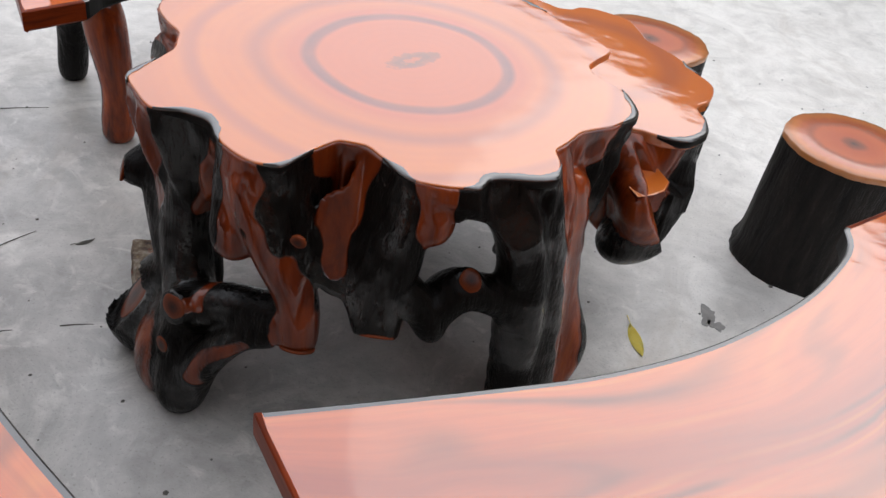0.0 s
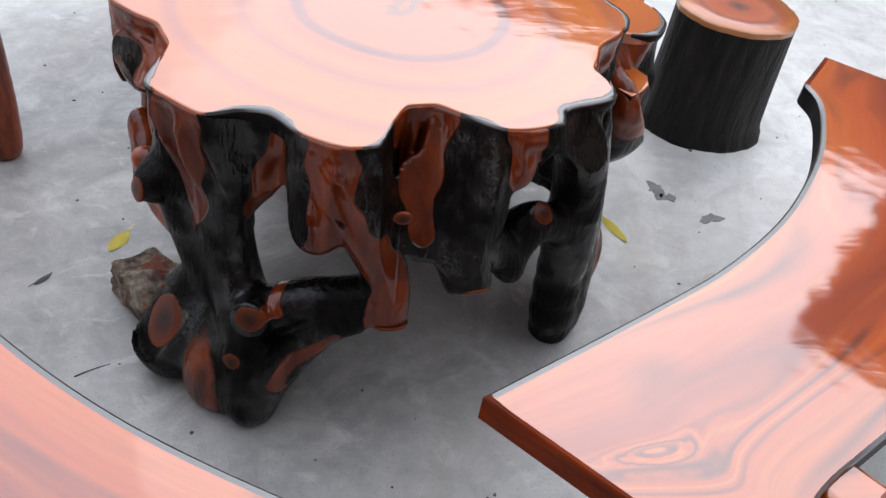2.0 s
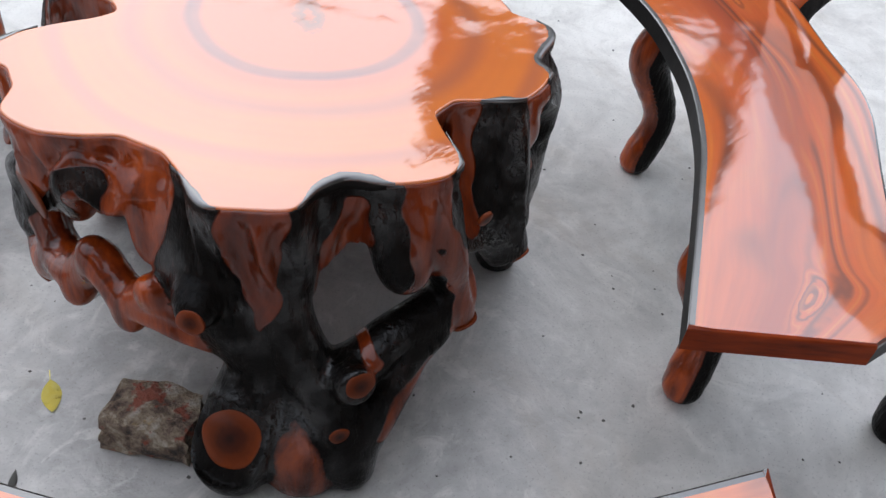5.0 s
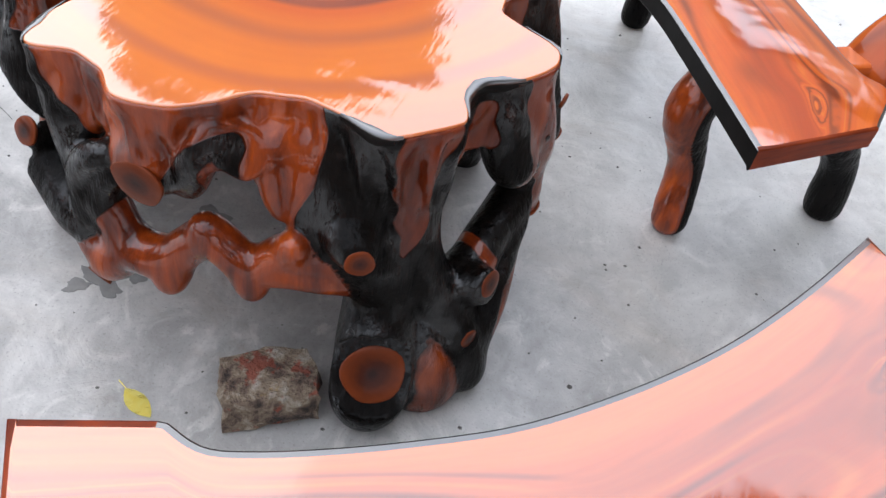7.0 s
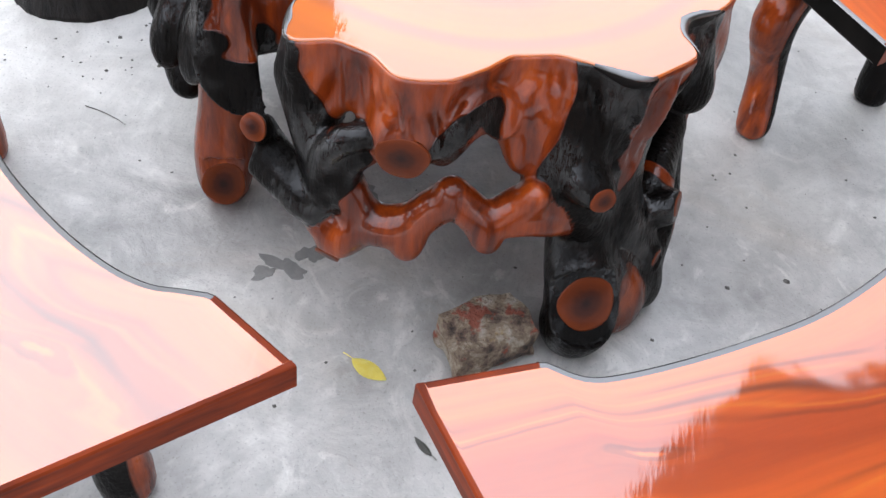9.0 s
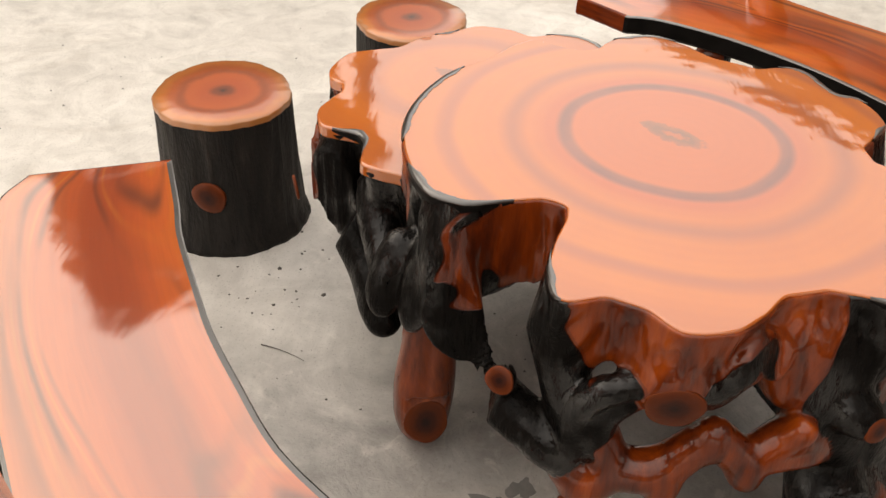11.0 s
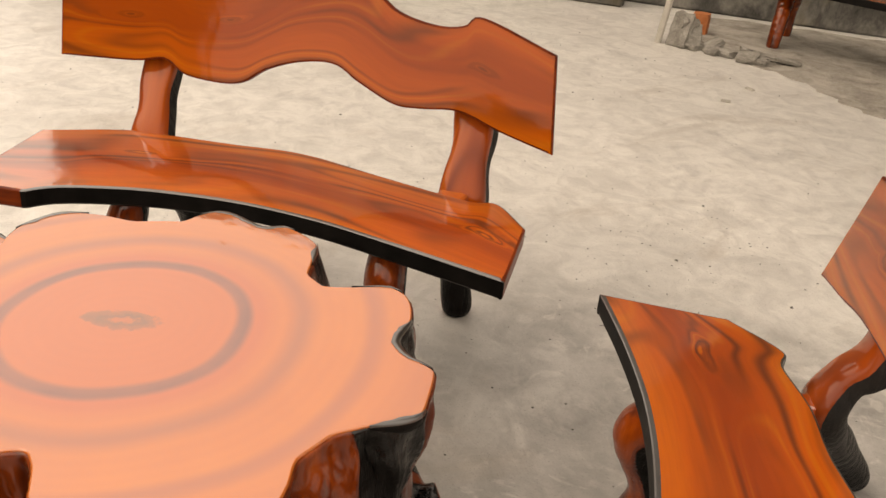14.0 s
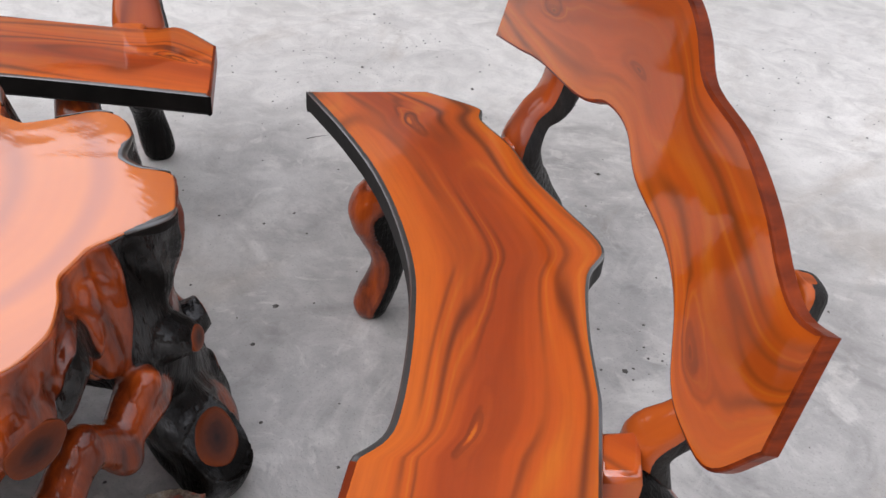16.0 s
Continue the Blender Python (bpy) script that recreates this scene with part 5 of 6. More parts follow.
def bench(label, z, front, far_end, back, rest, legs, posts, shift=0.0, knots=(), back_knots=(), tenons=()):
    """Curved seat on crooked legs; the back board hangs on two posts. rest: origin, direction, lean, top line, end, bottom line."""
    f = np.vstack([curve_through(front, 5), np.array(far_end, float).reshape(-1, 2)])
    b = curve_through(back, 5)[::-1]
    c = np.vstack([f, b]).mean(0)
    top = empty("garden_bench", (c[0], c[1], 0), label, "bench", "benches round the table")
    bm = board(f, b, z, 0.055, lambda p, q, r: (p, q, r), 0.0115, 0.007, (1, 2, 1, 3), shift, tail=float(np.linalg.norm(np.array(far_end[-1]) - front[-1])))
    wood = plank_wood("varnished_seat", VARNISH, 0.2, 0.0, 0.3 + shift, grain_at(bm, [((x, y, z), a, b) for x, y, a, b in knots]))
    part("seat", bm, [wood, MAT_EDGE, MAT_RED, MAT_BLACK], top, "orange varnished plank seat with painted edges")
    o, d, lean, tl, bl = rest
    d = np.array([*d, 0.0]) / np.linalg.norm(d)
    out = np.array([d[1], -d[0], 0.0])
    out = out if out @ np.array([*c, 0]) > 0 else -out
    up = np.array([0, 0, math.cos(lean)]) + out * math.sin(lean)
    nrm = out * math.cos(lean) - np.array([0, 0, math.sin(lean)])
    hand = np.sign(np.linalg.det(np.array([d, up, -nrm])))
    bm = board(curve_through(bl, 5), curve_through(tl, 5), 0.0, 0.03, lambda u, v, w: np.array(o) + d * u + up * v - nrm * w, 0.006, 0.006, (1, 1, 1), shift + 3.3)
    if hand < 0:
        bmesh.ops.reverse_faces(bm, faces=bm.faces)
    spots = [(np.array(o) + d * u + up * v, a, b) for u, v, a, b in back_knots]
    # the seat's wood again, tinted darker and less glossy to imitate duller light
    wood = plank_wood("shaded_back_board", 1.38, 0.02, 0.28, 0.8 + shift, grain_at(bm, spots), (0.045, 0.010, 0.005), (0.36, 0.085, 0.009))
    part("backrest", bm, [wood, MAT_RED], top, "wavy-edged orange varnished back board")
    for k, st in enumerate(legs):
        steps = [list(q) for q in st[1:]]
        steps[0][2] = z - 0.045 - steps[0][3]
        part("leg", leg_mesh(steps, st[0], k), MAT_LEG, top)
    # posts spring from the rear legs, pass the seat's rear edge and run up behind the board
    for k, (u, foot, knee, head, w, side, lift) in enumerate(posts):
        p0 = np.array([*foot, z - 0.05])
        p2 = np.array(o) + d * u + nrm * (0.03 + w * 0.75) + up * 0.02
        p3 = np.array(o) + d * u + nrm * (0.03 + w * 0.75) + up * head
        p1 = p0 * 0.45 + p2 * 0.55 - out * 0.015
        steps = [(*knee, z - 0.20, w * 0.9), (*p0, w * 1.12), (*p1, w * 0.9), (*p2, w), (*p3, w * 0.85)]
        part("post", post_board(steps, d, -nrm, k + 5, side), [MAT_TENON, MAT_BARE], top, "red-brown post board with a black rear")
    # a flat tenon of each post is let into the seat's rear edge
    for quad in tenons:
        q = np.array(quad, float)
        part("tenon", slab(q, z - 0.010, 0.075, lambda a, b, c: (a, b, c), 0.018, lambda i, a, b: 1, hub=tuple(q.mean(0))), [MAT_PLANK, MAT_TENON], top, "flat glossy red-brown tenon")
    return top


def bench_a():
    z = 0.53
    o, d, lean = (1.682, -0.219, 0.70), (-0.74, -0.673), 0.2
    return bench(
        "curved orange varnished bench with a wavy back, beside the stump stool", z,
        [(.060, -.884), (.24, -.785), (.40, -.695), (.53, -.617), (.667, -.512), (.77, -.411), (.888, -.264), (.965, -.128), (1.0, -.037), (1.0, .035)],
        [(1.13, .18)],
        [(1.46, -.10), (1.38, -.33), (1.285, -.45), (1.15, -.60), (1.04, -.735), (.95, -.808), (.855, -.862), (.755, -.916), (.66, -.97), (.59, -1.01), (.53, -1.045), (.48, -1.085), (.44, -1.14), (.278, -1.114)],
        (o, d, lean,
         [(0, .26), (.28, .30), (.51, .27), (.71, .31), (.82, .37), (1.0, .39), (1.12, .30), (1.25, .27), (1.34, .28), (1.39, .31), (1.62, .235)],
         [(0, 0), (.27, .02), (.38, .04), (.46, 0), (.63, .0), (.73, .06), (.84, .10), (.95, .11), (1.03, .07), (1.15, .02), (1.24, .02), (1.36, .03), (1.49, -.01), (1.655, -.05)]),
        [((-.55, .83, 0), (.47, -.80, .50, .052), (.425, -.765, .34, .055), (.46, -.81, .18, .043), (.415, -.825, .035, .047)),
         ((.9, -.3, 0), (.60, -1.05, .50, .055), (.645, -1.12, .32, .055), (.71, -1.20, .16, .045), (.695, -1.215, .035, .052)),
         ((-.55, .83, 0), (1.0, -.24, .50, .052), (1.01, -.22, .34, .052), (1.06, -.275, .18, .042), (1.025, -.262, .035, .046)),
         ((.9, -.3, 0), (1.30, -.45, .50, .055), (1.35, -.49, .32, .055), (1.41, -.55, .16, .045), (1.40, -.55, .035, .05))],
        [(1.40, (.59, -1.11), (.64, -1.12), .20, .066, -.55, .2), (.33, (1.335, -.40), (1.34, -.46), .20, .058, -.55, .2)],
        0.0, [(.283, -.974, .05, .016), (1.168, -.326, .06, .014)], [(.255, .17, .06, .014), (1.41, .17, .07, .016), (.60, .195, .05, .010)],
        [[(.575, -.985), (.496, -1.035), (.56, -1.13), (.65, -1.09)], [(1.335, -.34), (1.305, -.41), (1.38, -.44), (1.42, -.37)]])


def bench_c():
    o, d, lean = (-.343, -1.53, .615), (-.68, .733), .22
    return bench(
        "curved orange varnished bench with a spur on its rear edge", 0.503,
        [(-.048, -1.103), (-.236, -1.005), (-.395, -.909), (-.52, -.815), (-.635, -.71), (-.715, -.622), (-.785, -.52), (-.84, -.43), (-.885, -.345), (-.905, -.287), (-.893, -.228)],
        [(-.970, -.062)],
        [(-1.27, -.27), (-1.20, -.42), (-1.14, -.547), (-1.115, -.589), (-1.044, -.703), (-.975, -.844), (-.955, -.952), (-.82, -1.04), (-.716, -1.104), (-.60, -1.20), (-.474, -1.27),
         (-.43, -1.325), (-.274, -1.315)],
        (o, d, lean,
         [(0, .275), (.20, .30), (.38, .325), (.60, .345), (.735, .395), (.82, .415), (.88, .415), (.95, .385), (1.03, .335), (1.17, .318), (1.29, .278), (1.38, .230), (1.44, .212), (1.495, .225)],
         [(0, -.003), (.20, .04), (.35, .075), (.63, .115), (.75, .160), (.86, .163), (.96, .118), (1.12, .096), (1.215, .052), (1.30, -.035), (1.37, -.060), (1.46, -.050), (1.52, .05)]),
        [((.7, .7, 0), (-.41, -1.01, .48, .052), (-.355, -.985, .33, .055), (-.385, -1.02, .18, .040), (-.35, -1.0, .035, .046)),
         ((.9, .2, .4), (-.575, -1.24, .48, .05), (-.535, -1.43, .30, .052), (-.505, -1.60, .15, .046), (-.50, -1.71, .035, .047)),
         ((.7, .7, 0), (-.98, -.36, .48, .055), (-.98, -.36, .32, .055), (-.97, -.38, .17, .042), (-.97, -.38, .03, .045)),
         ((.3, -.9, 0), (-1.22, -.50, .48, .05), (-1.28, -.55, .30, .05), (-1.33, -.58, .14, .045), (-1.35, -.60, .03, .045))],
        [(.33, (-.575, -1.275), (-.545, -1.40), .27, .054, -.2, 1.0), (1.36, (-1.215, -.545), (-1.26, -.56), .20, .040, -.2, 1.0)], 1.7,
        [(-.338, -1.139, .05, .014), (-1.013, -.37, .07, .015)], [(.335, .19, .05, .016), (.82, .262, .05, .012), (1.303, .03, .055, .020)],
        [[(-.535, -1.22), (-.585, -1.20), (-.63, -1.26), (-.56, -1.31)], [(-1.15, -.50), (-1.19, -.42), (-1.25, -.46), (-1.21, -.55)]])


def bench_d():
    o, d, lean = (-.20, 1.62, .61), (-.69, -.724), .22
    return bench(
        "curved orange varnished bench with a wavy back, facing the lower tier", 0.517,
        [(.012, 1.056), (-.155, .976), (-.25, .935), (-.414, .842), (-.50, .79), (-.601, .715), (-.723, .616), (-.82, .493), (-.879, .392), (-.902, .322), (-.90, .277), (-.898, .232)],
        [(-.988, .092)],
        [(-1.25, .39), (-1.20, .52), (-1.08, .72), (-.95, .88), (-.80, 1.0), (-.60, 1.14), (-.42, 1.24), (-.22, 1.33), (-.10, 1.32)],
        (o, d, lean,
         [(0, .27), (.30, .31), (.49, .33), (.63, .36), (.86, .40), (1.0, .33), (1.18, .32), (1.30, .26), (1.36, .23), (1.43, .21), (1.48, .215)],
         [(0, 0), (.32, .05), (.50, .09), (.69, .13), (.86, .16), (.98, .11), (1.19, .09), (1.34, -.03), (1.45, -.055), (1.50, .04)]),
        [((.75, -.65, 0), (-.97, .40, .49, .055), (-.96, .40, .33, .055), (-.95, .41, .17, .045), (-.955, .40, .03, .048)),
         ((-.5, .85, 0), (-1.16, .60, .49, .05), (-1.22, .63, .30, .05), (-1.26, .66, .14, .045), (-1.28, .67, .03, .045)),
         ((.75, -.65, 0), (-.25, 1.05, .49, .055), (-.24, 1.04, .33, .055), (-.23, 1.03, .17, .045), (-.23, 1.03, .03, .048)),
         ((-.5, .85, 0), (-.42, 1.20, .49, .05), (-.45, 1.27, .30, .05), (-.47, 1.32, .14, .045), (-.48, 1.34, .03, .045))],
        [(.40, (-.48, 1.26), (-.45, 1.25), .22, .05, .2, 1.0), (1.25, (-1.12, .71), (-1.19, .62), .22, .05, .2, 1.0)], 4.1, [(-1.032, .41, .08, .024)])


# ------------------------------------------------------------------ stools
def stump_stool(at, height, r0, r1, seed, label, knot=None):
    top = empty("stump_stool", (*at, 0), label, "stool", "stump stools")
    rnd = random.Random(seed)
    ph = [rnd.uniform(0, 6.28) for _ in range(6)]
    n, rows = 96, 26
    vs, fs = [], []

    def wob(a, t):
        return (1 + 0.025 * math.sin(2 * a + ph[0]) + 0.02 * math.sin(3 * a + ph[1] + t) + 0.010 * math.sin(9 * a + ph[2] + 2 * t)
                + 0.007 * math.sin(23 * a + ph[3] + 3 * math.sin(3 * t + ph[5])) + 0.004 * math.sin(41 * a + ph[4] - 5 * t))

    for k in range(rows + 1):
        t = k / rows
        z = t * (height - 0.004)
        rr = r0 + (r1 - r0) * (1 - (1 - t) ** 1.6) + 0.012 * math.exp(-((t - 0.02) / 0.06) ** 2)
        if k == rows:
            rr -= 0.006
        for i in range(n):
            a = 2 * math.pi * i / n
            w = rr * wob(a, t)
            vs.append((at[0] + w * math.cos(a), at[1] + w * math.sin(a), z))
    for k in range(rows):
        for i in range(n):
            j = (i + 1) % n
            fs.append((k * n + i, k * n + j, (k + 1) * n + j, (k + 1) * n + i))
    fs.append(tuple(range(n))[::-1])
    part("trunk", mesh("trunk", vs, fs), MAT_BARK, top, "black painted bark trunk")
    bm = bmesh.new()
    gl = bm.verts.layers.float_vector.new("grain")
    ring = []
    for s, z in ((1.0, height - 0.018), (1.0, height - 0.004), (0.985, height), (0.6, height + 0.001), (0.3, height + 0.001)):
        row = []
        for i in range(n):
            a = 2 * math.pi * i / n
            w = s * (r1 + 0.001) * wob(a, 1.0)
            v = bm.verts.new((at[0] + w * math.cos(a), at[1] + w * math.sin(a), z))
            v[gl] = Vector((s * math.cos(a), s * math.sin(a), 0))
            row.append(v)
        ring.append(row)
    for k in range(4):
        for i in range(n):
            f = bm.faces.new((ring[k][i], ring[k][(i + 1) % n], ring[k + 1][(i + 1) % n], ring[k + 1][i]))
            f.smooth = True
    bm.faces.new(ring[-1])
    part("seat", bm, MAT_STOOL, top, "ringed orange varnished stool top")
    if knot:
        part("knot", disc(knot[0], knot[1], knot[2], 0.008, 40, 0.004), MAT_CUT, top, "red-brown painted knot")
    return top


# ------------------------------------------------------------------ loose things on the slab
def lump(at, size, turn, seed, rough=0.12, cuts=3):
    """A broken block: a cube cut up and knocked out of true."""
    bm = bmesh.new()
    bmesh.ops.create_cube(bm, size=1)
    bmesh.ops.subdivide_edges(bm, edges=bm.edges, cuts=cuts, use_grid_fill=True)
    off = Vector((seed * 3.1, seed * 1.7, seed))
    for v in bm.verts:
        n = noise.noise_vector(v.co * 2.3 + off) * rough + noise.noise_vector(v.co * 6 + off) * rough * 0.4
        c = v.co.normalized() * 0.62
        v.co = v.co.lerp(c, 0.22) + n
    lowest = min(v.co.z for v in bm.verts)
    m = Matrix.Translation(at) @ Matrix.Rotation(radians(turn), 4, "Z") @ Matrix.Diagonal((*size, 1)) @ Matrix.Translation((0, 0, -lowest))
    bm.transform(m)
    for v in bm.verts:
        v.co.z = max(v.co.z, at[2])
    return bm


def leaf(name, at, length, width, turn, mat, label, curl=0.003):
    bm = bmesh.new()
    rows = []
    n = 8
    for i in range(n + 1):
        t = i / n
        w = width * math.sin(math.pi * min(1, t * 0.97 + 0.02)) ** 0.8 * (1 - 0.25 * t)
        z = 0.004 + curl * (t - 0.4) ** 2 * 3
        rows.append([bm.verts.new((length * (t - 0.5), s * w / 2, z + (1 - abs(s)) * curl * 0.8)) for s in (-1, 0, 1)])
    for a, b in zip(rows[:-1], rows[1:]):
        for k in (0, 1):
            f = bm.faces.new((a[k], b[k], b[k + 1], a[k + 1]))
            f.smooth = True
    bmesh.ops.solidify(bm, geom=bm.faces, thickness=0.0008)
    st = bmesh.ops.create_cone(bm, segments=5, radius1=0.0012, radius2=0.0008, depth=length * 0.3, cap_ends=True)
    bmesh.ops.transform(bm, matrix=Matrix.Translation((-length * 0.62, 0, 0.009)) @ Matrix.Rotation(radians(90), 4, "Y"), verts=st["verts"])
    bmesh.ops.recalc_face_normals(bm, faces=bm.faces)
    low = min(v.co.z for v in bm.verts)
    bm.transform(Matrix.Translation((*at, 0.001 - low)) @ Matrix.Rotation(radians(turn), 4, "Z"))
    return thing(name, bm, mat, label, "leaf", "fallen leaves")


def stain(at, r, seed):
    rnd = random.Random(seed)
    bm = bmesh.new()
    n = 26
    ph = [rnd.uniform(0, 6.28) for _ in range(4)]
    st = rnd.uniform(0.5, 0.9)
    rot = rnd.uniform(0, 3.14)
    top, low = [], []
    for i in range(n):
        a = 2 * math.pi * i / n
        w = r * (1 + 0.28 * math.sin(2 * a + ph[0]) + 0.2 * math.sin(3 * a + ph[1]) + 0.14 * math.sin(5 * a + ph[2]) + 0.1 * math.sin(9 * a + ph[3]))
        x, y = w * math.cos(a), w * st * math.sin(a)
        x, y = x * math.cos(rot) - y * math.sin(rot), x * math.sin(rot) + y * math.cos(rot)
        top.append(bm.verts.new((at[0] + x * 0.97, at[1] + y * 0.97, 0.0016)))
        low.append(bm.verts.new((at[0] + x, at[1] + y, 0.0)))
    bm.faces.new(top)
    for i in range(n):
        j = (i + 1) % n
        bm.faces.new((low[i], low[j], top[j], top[i]))
    return thing("stain", bm, MAT_STAIN, "dark cement splash on the slab", "stain", "dark splashes")


def yard_edge():
    """Plinth, rubble and stored things along the south wall."""
    turn = Matrix.Translation((4.5, -5.53, 0)) @ Matrix.Rotation(math.atan2(0.65, 0.76), 4, "Z")

    def block(lo, hi, m, bev=0.02, seed=1, rough=0.012):
        bm = bmesh.new()
        bmesh.ops.create_cube(bm, size=1, matrix=Matrix.Translation((np.array(lo) + hi) / 2) @ Matrix.Diagonal((*(np.array(hi) - lo), 1)))
        bmesh.ops.bevel(bm, geom=bm.edges, offset=bev, segments=2, affect="EDGES")
        bmesh.ops.subdivide_edges(bm, edges=bm.edges, cuts=3, use_grid_fill=True)
        for v in bm.verts:
            if v.co.z > lo[2] + 0.001:
                v.co += noise.noise_vector(v.co * 5 + Vector((seed, 0, 0))) * rough
        bm.transform(m)
        return bm

    p = empty("plinth", (5.0, -5.2, 0), "cracked grey cement plinth with a board on top", "plinth")
    part("base", block((0, -0.45, 0), (1.2, 0, 0.40), turn, 0.025, 3, 0.02), MAT_WALL, p)
    part("board", block((-0.02, -0.47, 0.40), (1.25, 0.05, 0.445), turn, 0.008, 5, 0.006), MAT_LIME, p, "pale weathered board")
    # brick showing through the render
    for k, (u, z, w, h) in enumerate([(0.33, 0.10, 0.07, 0.09), (0.36, 0.20, 0.05, 0.07), (0.31, 0.15, 0.05, 0.06)]):
        part("bare_brick", block((u, 0.0, z), (u + w, 0.016, z + h), turn, 0.006, k, 0.006), MAT_BRICK, p, "bare red brick patch")
    b = thing("rubble_board", block((-0.02, -0.012, 0), (0.035, 0.012, 0.42), Matrix.Translation((3.42, -4.91, -0.005)) @ Matrix.Rotation(radians(8), 4, "X"), 0.004, 2, 0.003), MAT_LIME, "pale broken board standing in rubble", "board")
    rnd = random.Random(5)
    for k, (x, y, w, h, lean, turn_) in enumerate([(3.16, -4.86, 0.16, 0.26, 22, 20), (3.06, -4.92, 0.15, 0.20, 38, 50), (2.98, -5.00, 0.12, 0.14, 55, -20), (3.22, -4.99, 0.14, 0.22, -25, 70), (2.88, -4.93, 0.10, 0.07, 70, 10)]):
        bm = lump((0, 0, 0), (w, 0.045, h), 0, 120 + k, 0.10, 3)
        bm.transform(Matrix.Rotation(radians(turn_), 4, "Z") @ Matrix.Rotation(radians(lean), 4, "X"))
        low = min(v.co.z for v in bm.verts)
        bm.transform(Matrix.Translation((x + 0.13, y - 0.10, -low - 0.006)))
        thing("rubble_slab", bm, MAT_DEBRIS, "broken grey cement slab leaning in the rubble", "rubble", "rubble heap")
    for k in range(28):
        t = rnd.random()
        x, y = 3.32 - 0.66 * t + rnd.uniform(-0.06, 0.12), -5.04 - 0.22 * t + rnd.uniform(-0.22, 0.08)
        sz = rnd.uniform(0.04, 0.12)
        bm = lump((0, 0, 0), (sz * rnd.uniform(1.1, 1.9), sz, sz * rnd.uniform(0.2, 0.45)), rnd.uniform(0, 180), 20 + k, 0.15, 3)
        bm.transform(Matrix.Rotation(rnd.uniform(-0.6, 0.6) if k % 2 else 0.0, 4, "X"))
        low = min(v.co.z for v in bm.verts)
        bm.transform(Matrix.Translation((x, y, -low - 0.004)))
        thing("rubble_slab", bm, MAT_DEBRIS, "broken grey cement rubble piece", "rubble", "rubble heap")
    thing("orange_block", lump((3.57, -5.53, 0), (0.13, 0.11, 0.17), 30, 61, 0.03, 2), MAT_ORANGE_BLOCK, "bright orange broken brick by the wall", "brick")
    # damp earth where the slab ends, with the stored bench's shade in its colour
    out = np.array([(3.15, -5.12), (2.75, -5.16), (2.28, -5.16), (1.85, -5.02), (1.50, -5.0), (1.25, -5.25), (1.1, -5.8), (1.0, -6.8), (1.1, -8.3), (2.1, -7.9), (3.2, -6.9), (3.95, -6.2), (3.85, -5.75), (3.5, -5.3)])
    o = curve_through(np.vstack([out, out[:1]]), 6)[:-1]
    o += 0.03 * np.c_[np.sin(np.arange(len(o)) * 2.1), np.cos(np.arange(len(o)) * 1.7)]
    thing("earth", slab(o, 0.006, 0.012, lambda a, c, z: (a, c, z), 0.004, hub=(2.0, -6.4)), MAT_SHADED_EARTH, "damp brown earth at the slab's edge, toned for the bench's shade", "ground", kind="structure")
    # a stored bench
    f = empty("stored_bench", (2.3, -6.4, 0), "dark-edged wooden bench stored by the wall", "bench")
    part("seat", board([(1.45, -6.05), (2.3, -6.0), (3.25, -5.75)], [(1.75, -6.6), (2.5, -6.55), (3.45, -6.2)], 0.50, 0.055, lambda p_, q_, r_: (p_, q_, r_), 0.01, 0.007, (1, 1, 1), 9.0), [MAT_PLANK, MAT_BLACK], f)
    for k, st in enumerate([[(1.80, -6.12, .40, .06), (1.74, -6.08, .2, .055), (1.73, -6.06, .03, .05)], [(2.2, -6.5, .40, .06), (2.25, -6.5, .2, .055), (2.25, -6.5, .03, .05)],
                            [(3.15, -6.0, .42, .06), (3.06, -5.86, .22, .055), (3.03, -5.80, .03, .05)], [(3.2, -6.2, .42, .06), (3.3, -6.3, .2, .05), (3.3, -6.3, .03, .05)]]):
        part("leg", leg_mesh(st, (-.3, .9, 0) if k != 1 else (.3, -.9, 0), k), MAT_ROOT, f)
    # steel chair, of which the legs come into view
    ch = empty("steel_chair", (6.2, -4.6, 0), "old chair on thin grey steel legs", "chair")
    feet = [(5.96, -4.10), (6.19, -4.88), (6.55, -4.0), (6.75, -4.72)]
    for k, (x, y) in enumerate(feet):
        bm = bmesh.new()
        bmesh.ops.create_cone(bm, segments=10, radius1=0.016, radius2=0.016, depth=0.46, cap_ends=True, matrix=Matrix.Translation((x, y, 0.23)))
        for v in bm.verts:
            if v.co.z > 0.3:
                v.co.x += (6.36 - x) * 0.18
                v.co.y += (-4.44 - y) * 0.18
        leg = part("leg", bm, MAT_METAL, ch)
        bm = bmesh.new()
        bmesh.ops.create_cone(bm, segments=10, radius1=0.022, radius2=0.019, depth=0.05, cap_ends=True, matrix=Matrix.Translation((x, y, 0.025)))
        part("rubber_foot", bm, MAT_RUBBER, ch, "black rubber foot")
    sq = np.array([(6.03, -4.15), (6.25, -4.82), (6.70, -4.68), (6.50, -4.06)])
    part("seat", slab(np.array([sq[i] + (sq[(i + 1) % 4] - sq[i]) * t for i in range(4) for t in (0.06, 0.5, 0.94)]), 0.49, 0.035, lambda a, c, z: (a, c, z), 0.01), MAT_RUBBER, ch, "black seat pad")
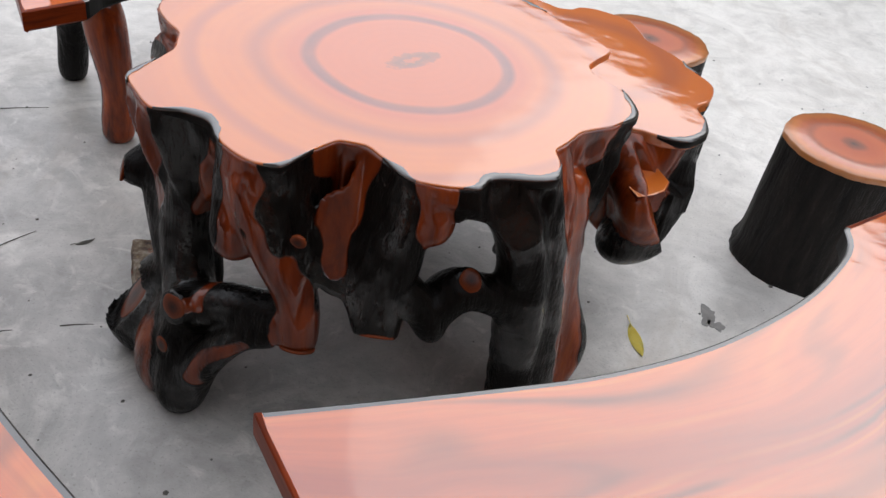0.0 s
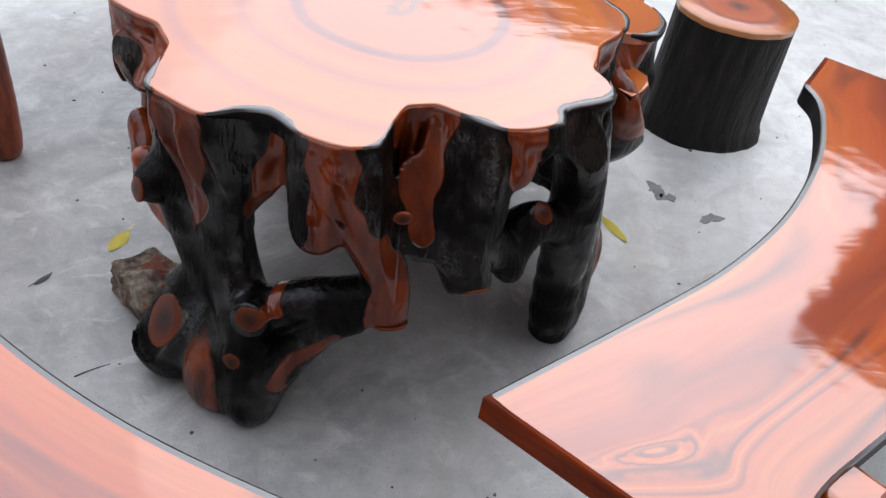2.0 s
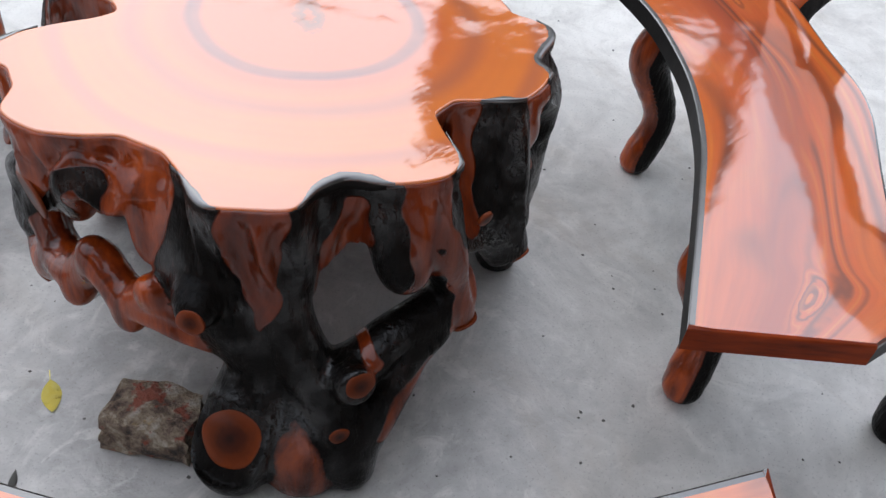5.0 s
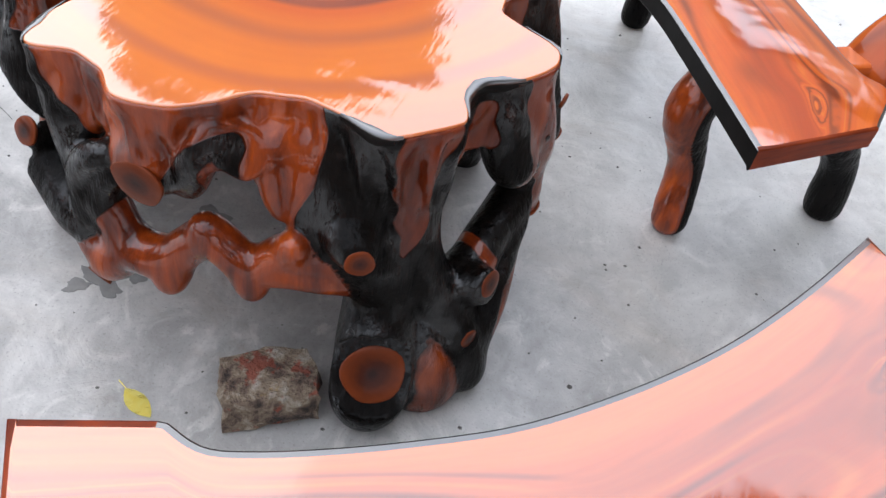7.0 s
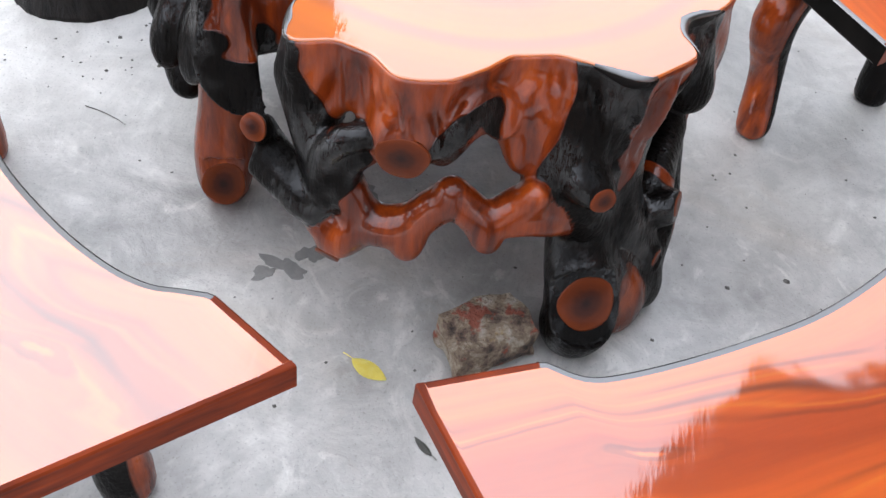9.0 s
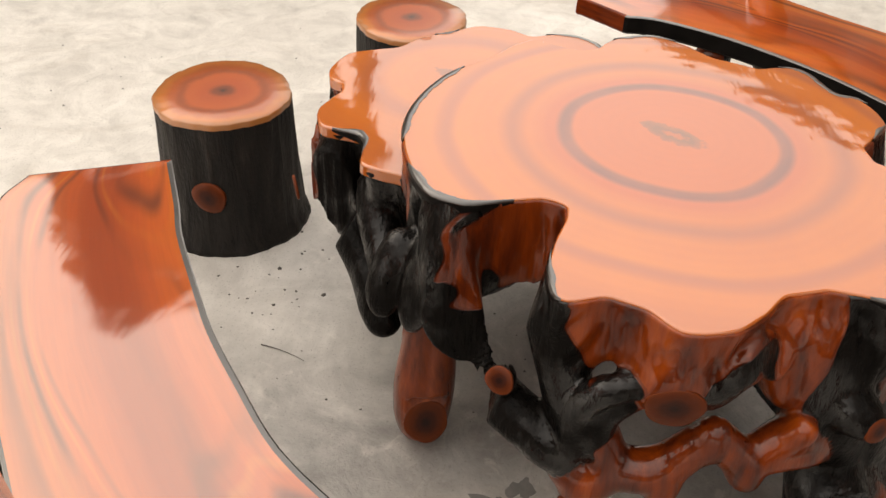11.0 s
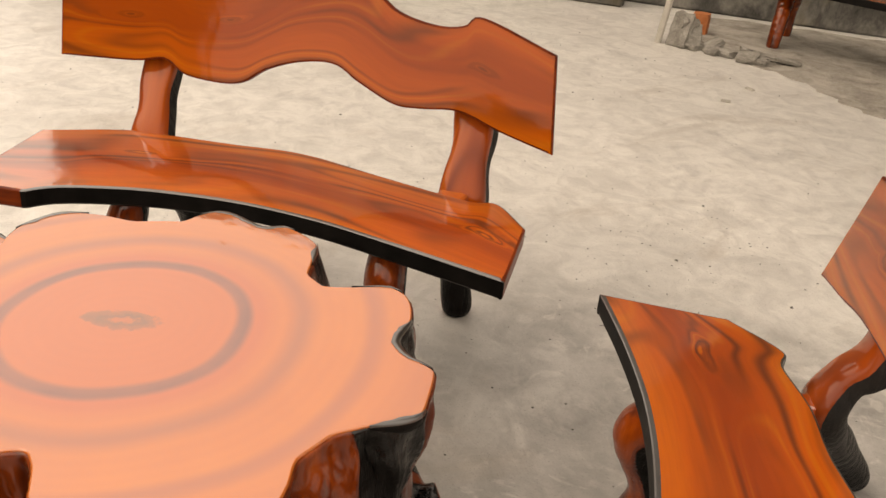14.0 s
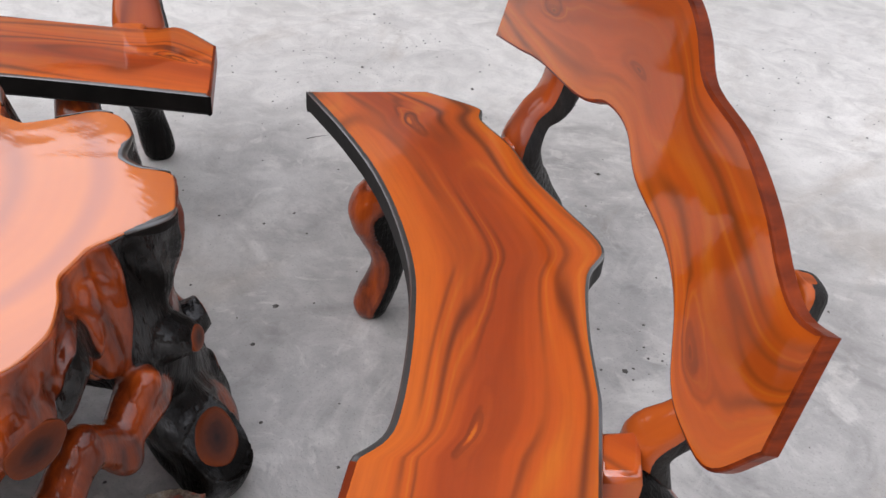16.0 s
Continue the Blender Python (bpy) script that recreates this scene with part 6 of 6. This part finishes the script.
    for (x, y), a in (((6.55, -3.55), 25), ((6.95, -4.25), 40)):
        w = empty("tyre", (x, y, 0), "worn black rubber tyre standing by the wall", "tyre", "stored tyres")
        bm = bmesh.new()
        n, k = 40, 12
        ring = []
        for i in range(n):
            t = 2 * math.pi * i / n
            tread = 0.004 * (i % 2)
            ring.append([bm.verts.new(((0.24 + (0.065 + tread) * math.cos(q)) * math.cos(t), 0.055 * math.sin(q), (0.24 + (0.065 + tread) * math.cos(q)) * math.sin(t))) for q in np.linspace(0, 2 * math.pi, k, endpoint=False)])
        for i in range(n):
            for j in range(k):
                bm.faces.new((ring[i][j], ring[(i + 1) % n][j], ring[(i + 1) % n][(j + 1) % k], ring[i][(j + 1) % k]))
        bm.transform(Matrix.Translation((x, y, 0.304)) @ Matrix.Rotation(radians(a), 4, "Z"))
        part("tread", bm, MAT_RUBBER, w)


def scatter():
    """Grit, crumbs and twigs on the slab."""
    rnd = random.Random(11)
    vs, fs = [], []
    spots = [(rnd.gauss(0, 1.5), rnd.gauss(-0.2, 1.5)) for _ in range(420)] + [(rnd.gauss(3.3, 0.9), rnd.gauss(-4.3, 0.8)) for _ in range(160)] + [(rnd.uniform(-1, 6), rnd.uniform(-5, 4)) for _ in range(240)] + [(rnd.gauss(0.72, 0.22), rnd.gauss(-2.35, 0.3)) for _ in range(90)] + [(rnd.gauss(-1.1, 0.12), rnd.gauss(-1.35, 0.15)) for _ in range(40)] + [(rnd.gauss(-0.8, 0.4), rnd.gauss(-3.4, 0.4)) for _ in range(60)] + [(rnd.gauss(0.2, 0.12), rnd.gauss(0.95, 0.12)) for _ in range(30)]
    for x, y in spots:
        r = rnd.uniform(0.0015, 0.005) * (1.8 if rnd.random() < 0.08 else 1)
        b = len(vs)
        a0 = rnd.uniform(0, 6.28)
        for i in range(5):
            a = a0 + i * 1.2566
            k = r * rnd.uniform(0.7, 1.3)
            vs.append((x + k * math.cos(a), y + k * math.sin(a), 0.0))
        vs.append((x, y, r * 0.8))
        fs += [(b + i, b + (i + 1) % 5, b + 5) for i in range(5)]
    thing("grit", mesh("grit", vs, fs, False), MAT_GRIT, "dark grit and crumbs scattered on the slab", "grit", kind="stuff")
    for k, (a, c, bend) in enumerate([((-.645, -.385), (-.58, -.352), .01), ((-.765, -.46), (-.733, -.437), .02), ((-1.367, .376), (-1.234, .456), .004), ((.41, -1.621), (.37, -1.694), .004), ((.0, .90), (-.04, .78), .02), ((-.30, -1.15), (-.22, -1.19), .004), ((1.35, -1.75), (1.48, -1.70), .01), ((-.95, -.20), (-.90, -.10), .006)]):
        a, c = np.array(a), np.array(c)
        n = np.array([-(c - a)[1], (c - a)[0]])
        bm = bmesh.new()
        rows = []
        for i in range(9):
            t = i / 8
            p = a + (c - a) * t + n * bend * 10 * t * (1 - t)
            w = 0.0016 * (1 - 0.6 * t)
            rows.append([bm.verts.new((p[0] + w * math.cos(q) * 1.0, p[1] + w * math.sin(q) * 0.7, 0.0025 + w * math.sin(q))) for q in np.linspace(0, 6.28, 6, endpoint=False)])
        for r0, r1 in zip(rows[:-1], rows[1:]):
            for j in range(6):
                bm.faces.new((r0[j], r1[j], r1[(j + 1) % 6], r0[(j + 1) % 6]))
        thing("twig", bm, MAT_TWIG, "thin dark twig lying on the concrete", "twig", "twigs")
    for at, ln, t in (((-.765, -.09), .05, 50), ((.40, .60), .05, 10)):
        leaf("dry_leaf", at, ln, .018, t, MAT_DRY, "small grey dry leaf on the concrete")
    for k, (x, y) in enumerate([(2.25, -4.6), (2.11, -4.2)]):
        thing("paper_scrap", lump((x, y, 0), (.06, .03, .012), 40 * k, 70 + k, 0.1, 1), MAT_LIME, "small white scrap on the slab", "scrap", "scraps")


ground()
house()
root_table()
bench_a()
bench_c()
bench_d()
stump_stool((1.15, .70), .41, .195, .182, 3, "black bark stump stool with an orange ringed top, beside the bench")
stump_stool((.545, 1.13), .405, .205, .187, 8, "black bark stump stool with a red knot, by the lower tier", ((.343, 1.128, .186), (-1, .0, .10), .046))
thing("broken_brick", lump((-.507, -.172, 0), (.180, .120, .088), -56, 5, .085, 7), MAT_RUBBLE, "broken brown mortar lump with brick remains", "rubble")
leaf("leaf", (-.617, .045), .085, .045, -115, MAT_LEAF, "yellow-green fallen leaf on the concrete")
leaf("leaf", (.688, .115), .12, .04, -70, MAT_LEAF, "yellow-green fallen leaf on the concrete")
for at, r, sd in [((.875, .30), .035, 1), ((.90, .265), .022, 2), ((1.0, .17), .03, 3), ((-.39, .28), .045, 4), ((-.34, .235), .03, 5), ((-.42, .32), .03, 6), ((-.11, .17), .045, 7)]:
    stain(at, r, sd)
yard_edge()
scatter()
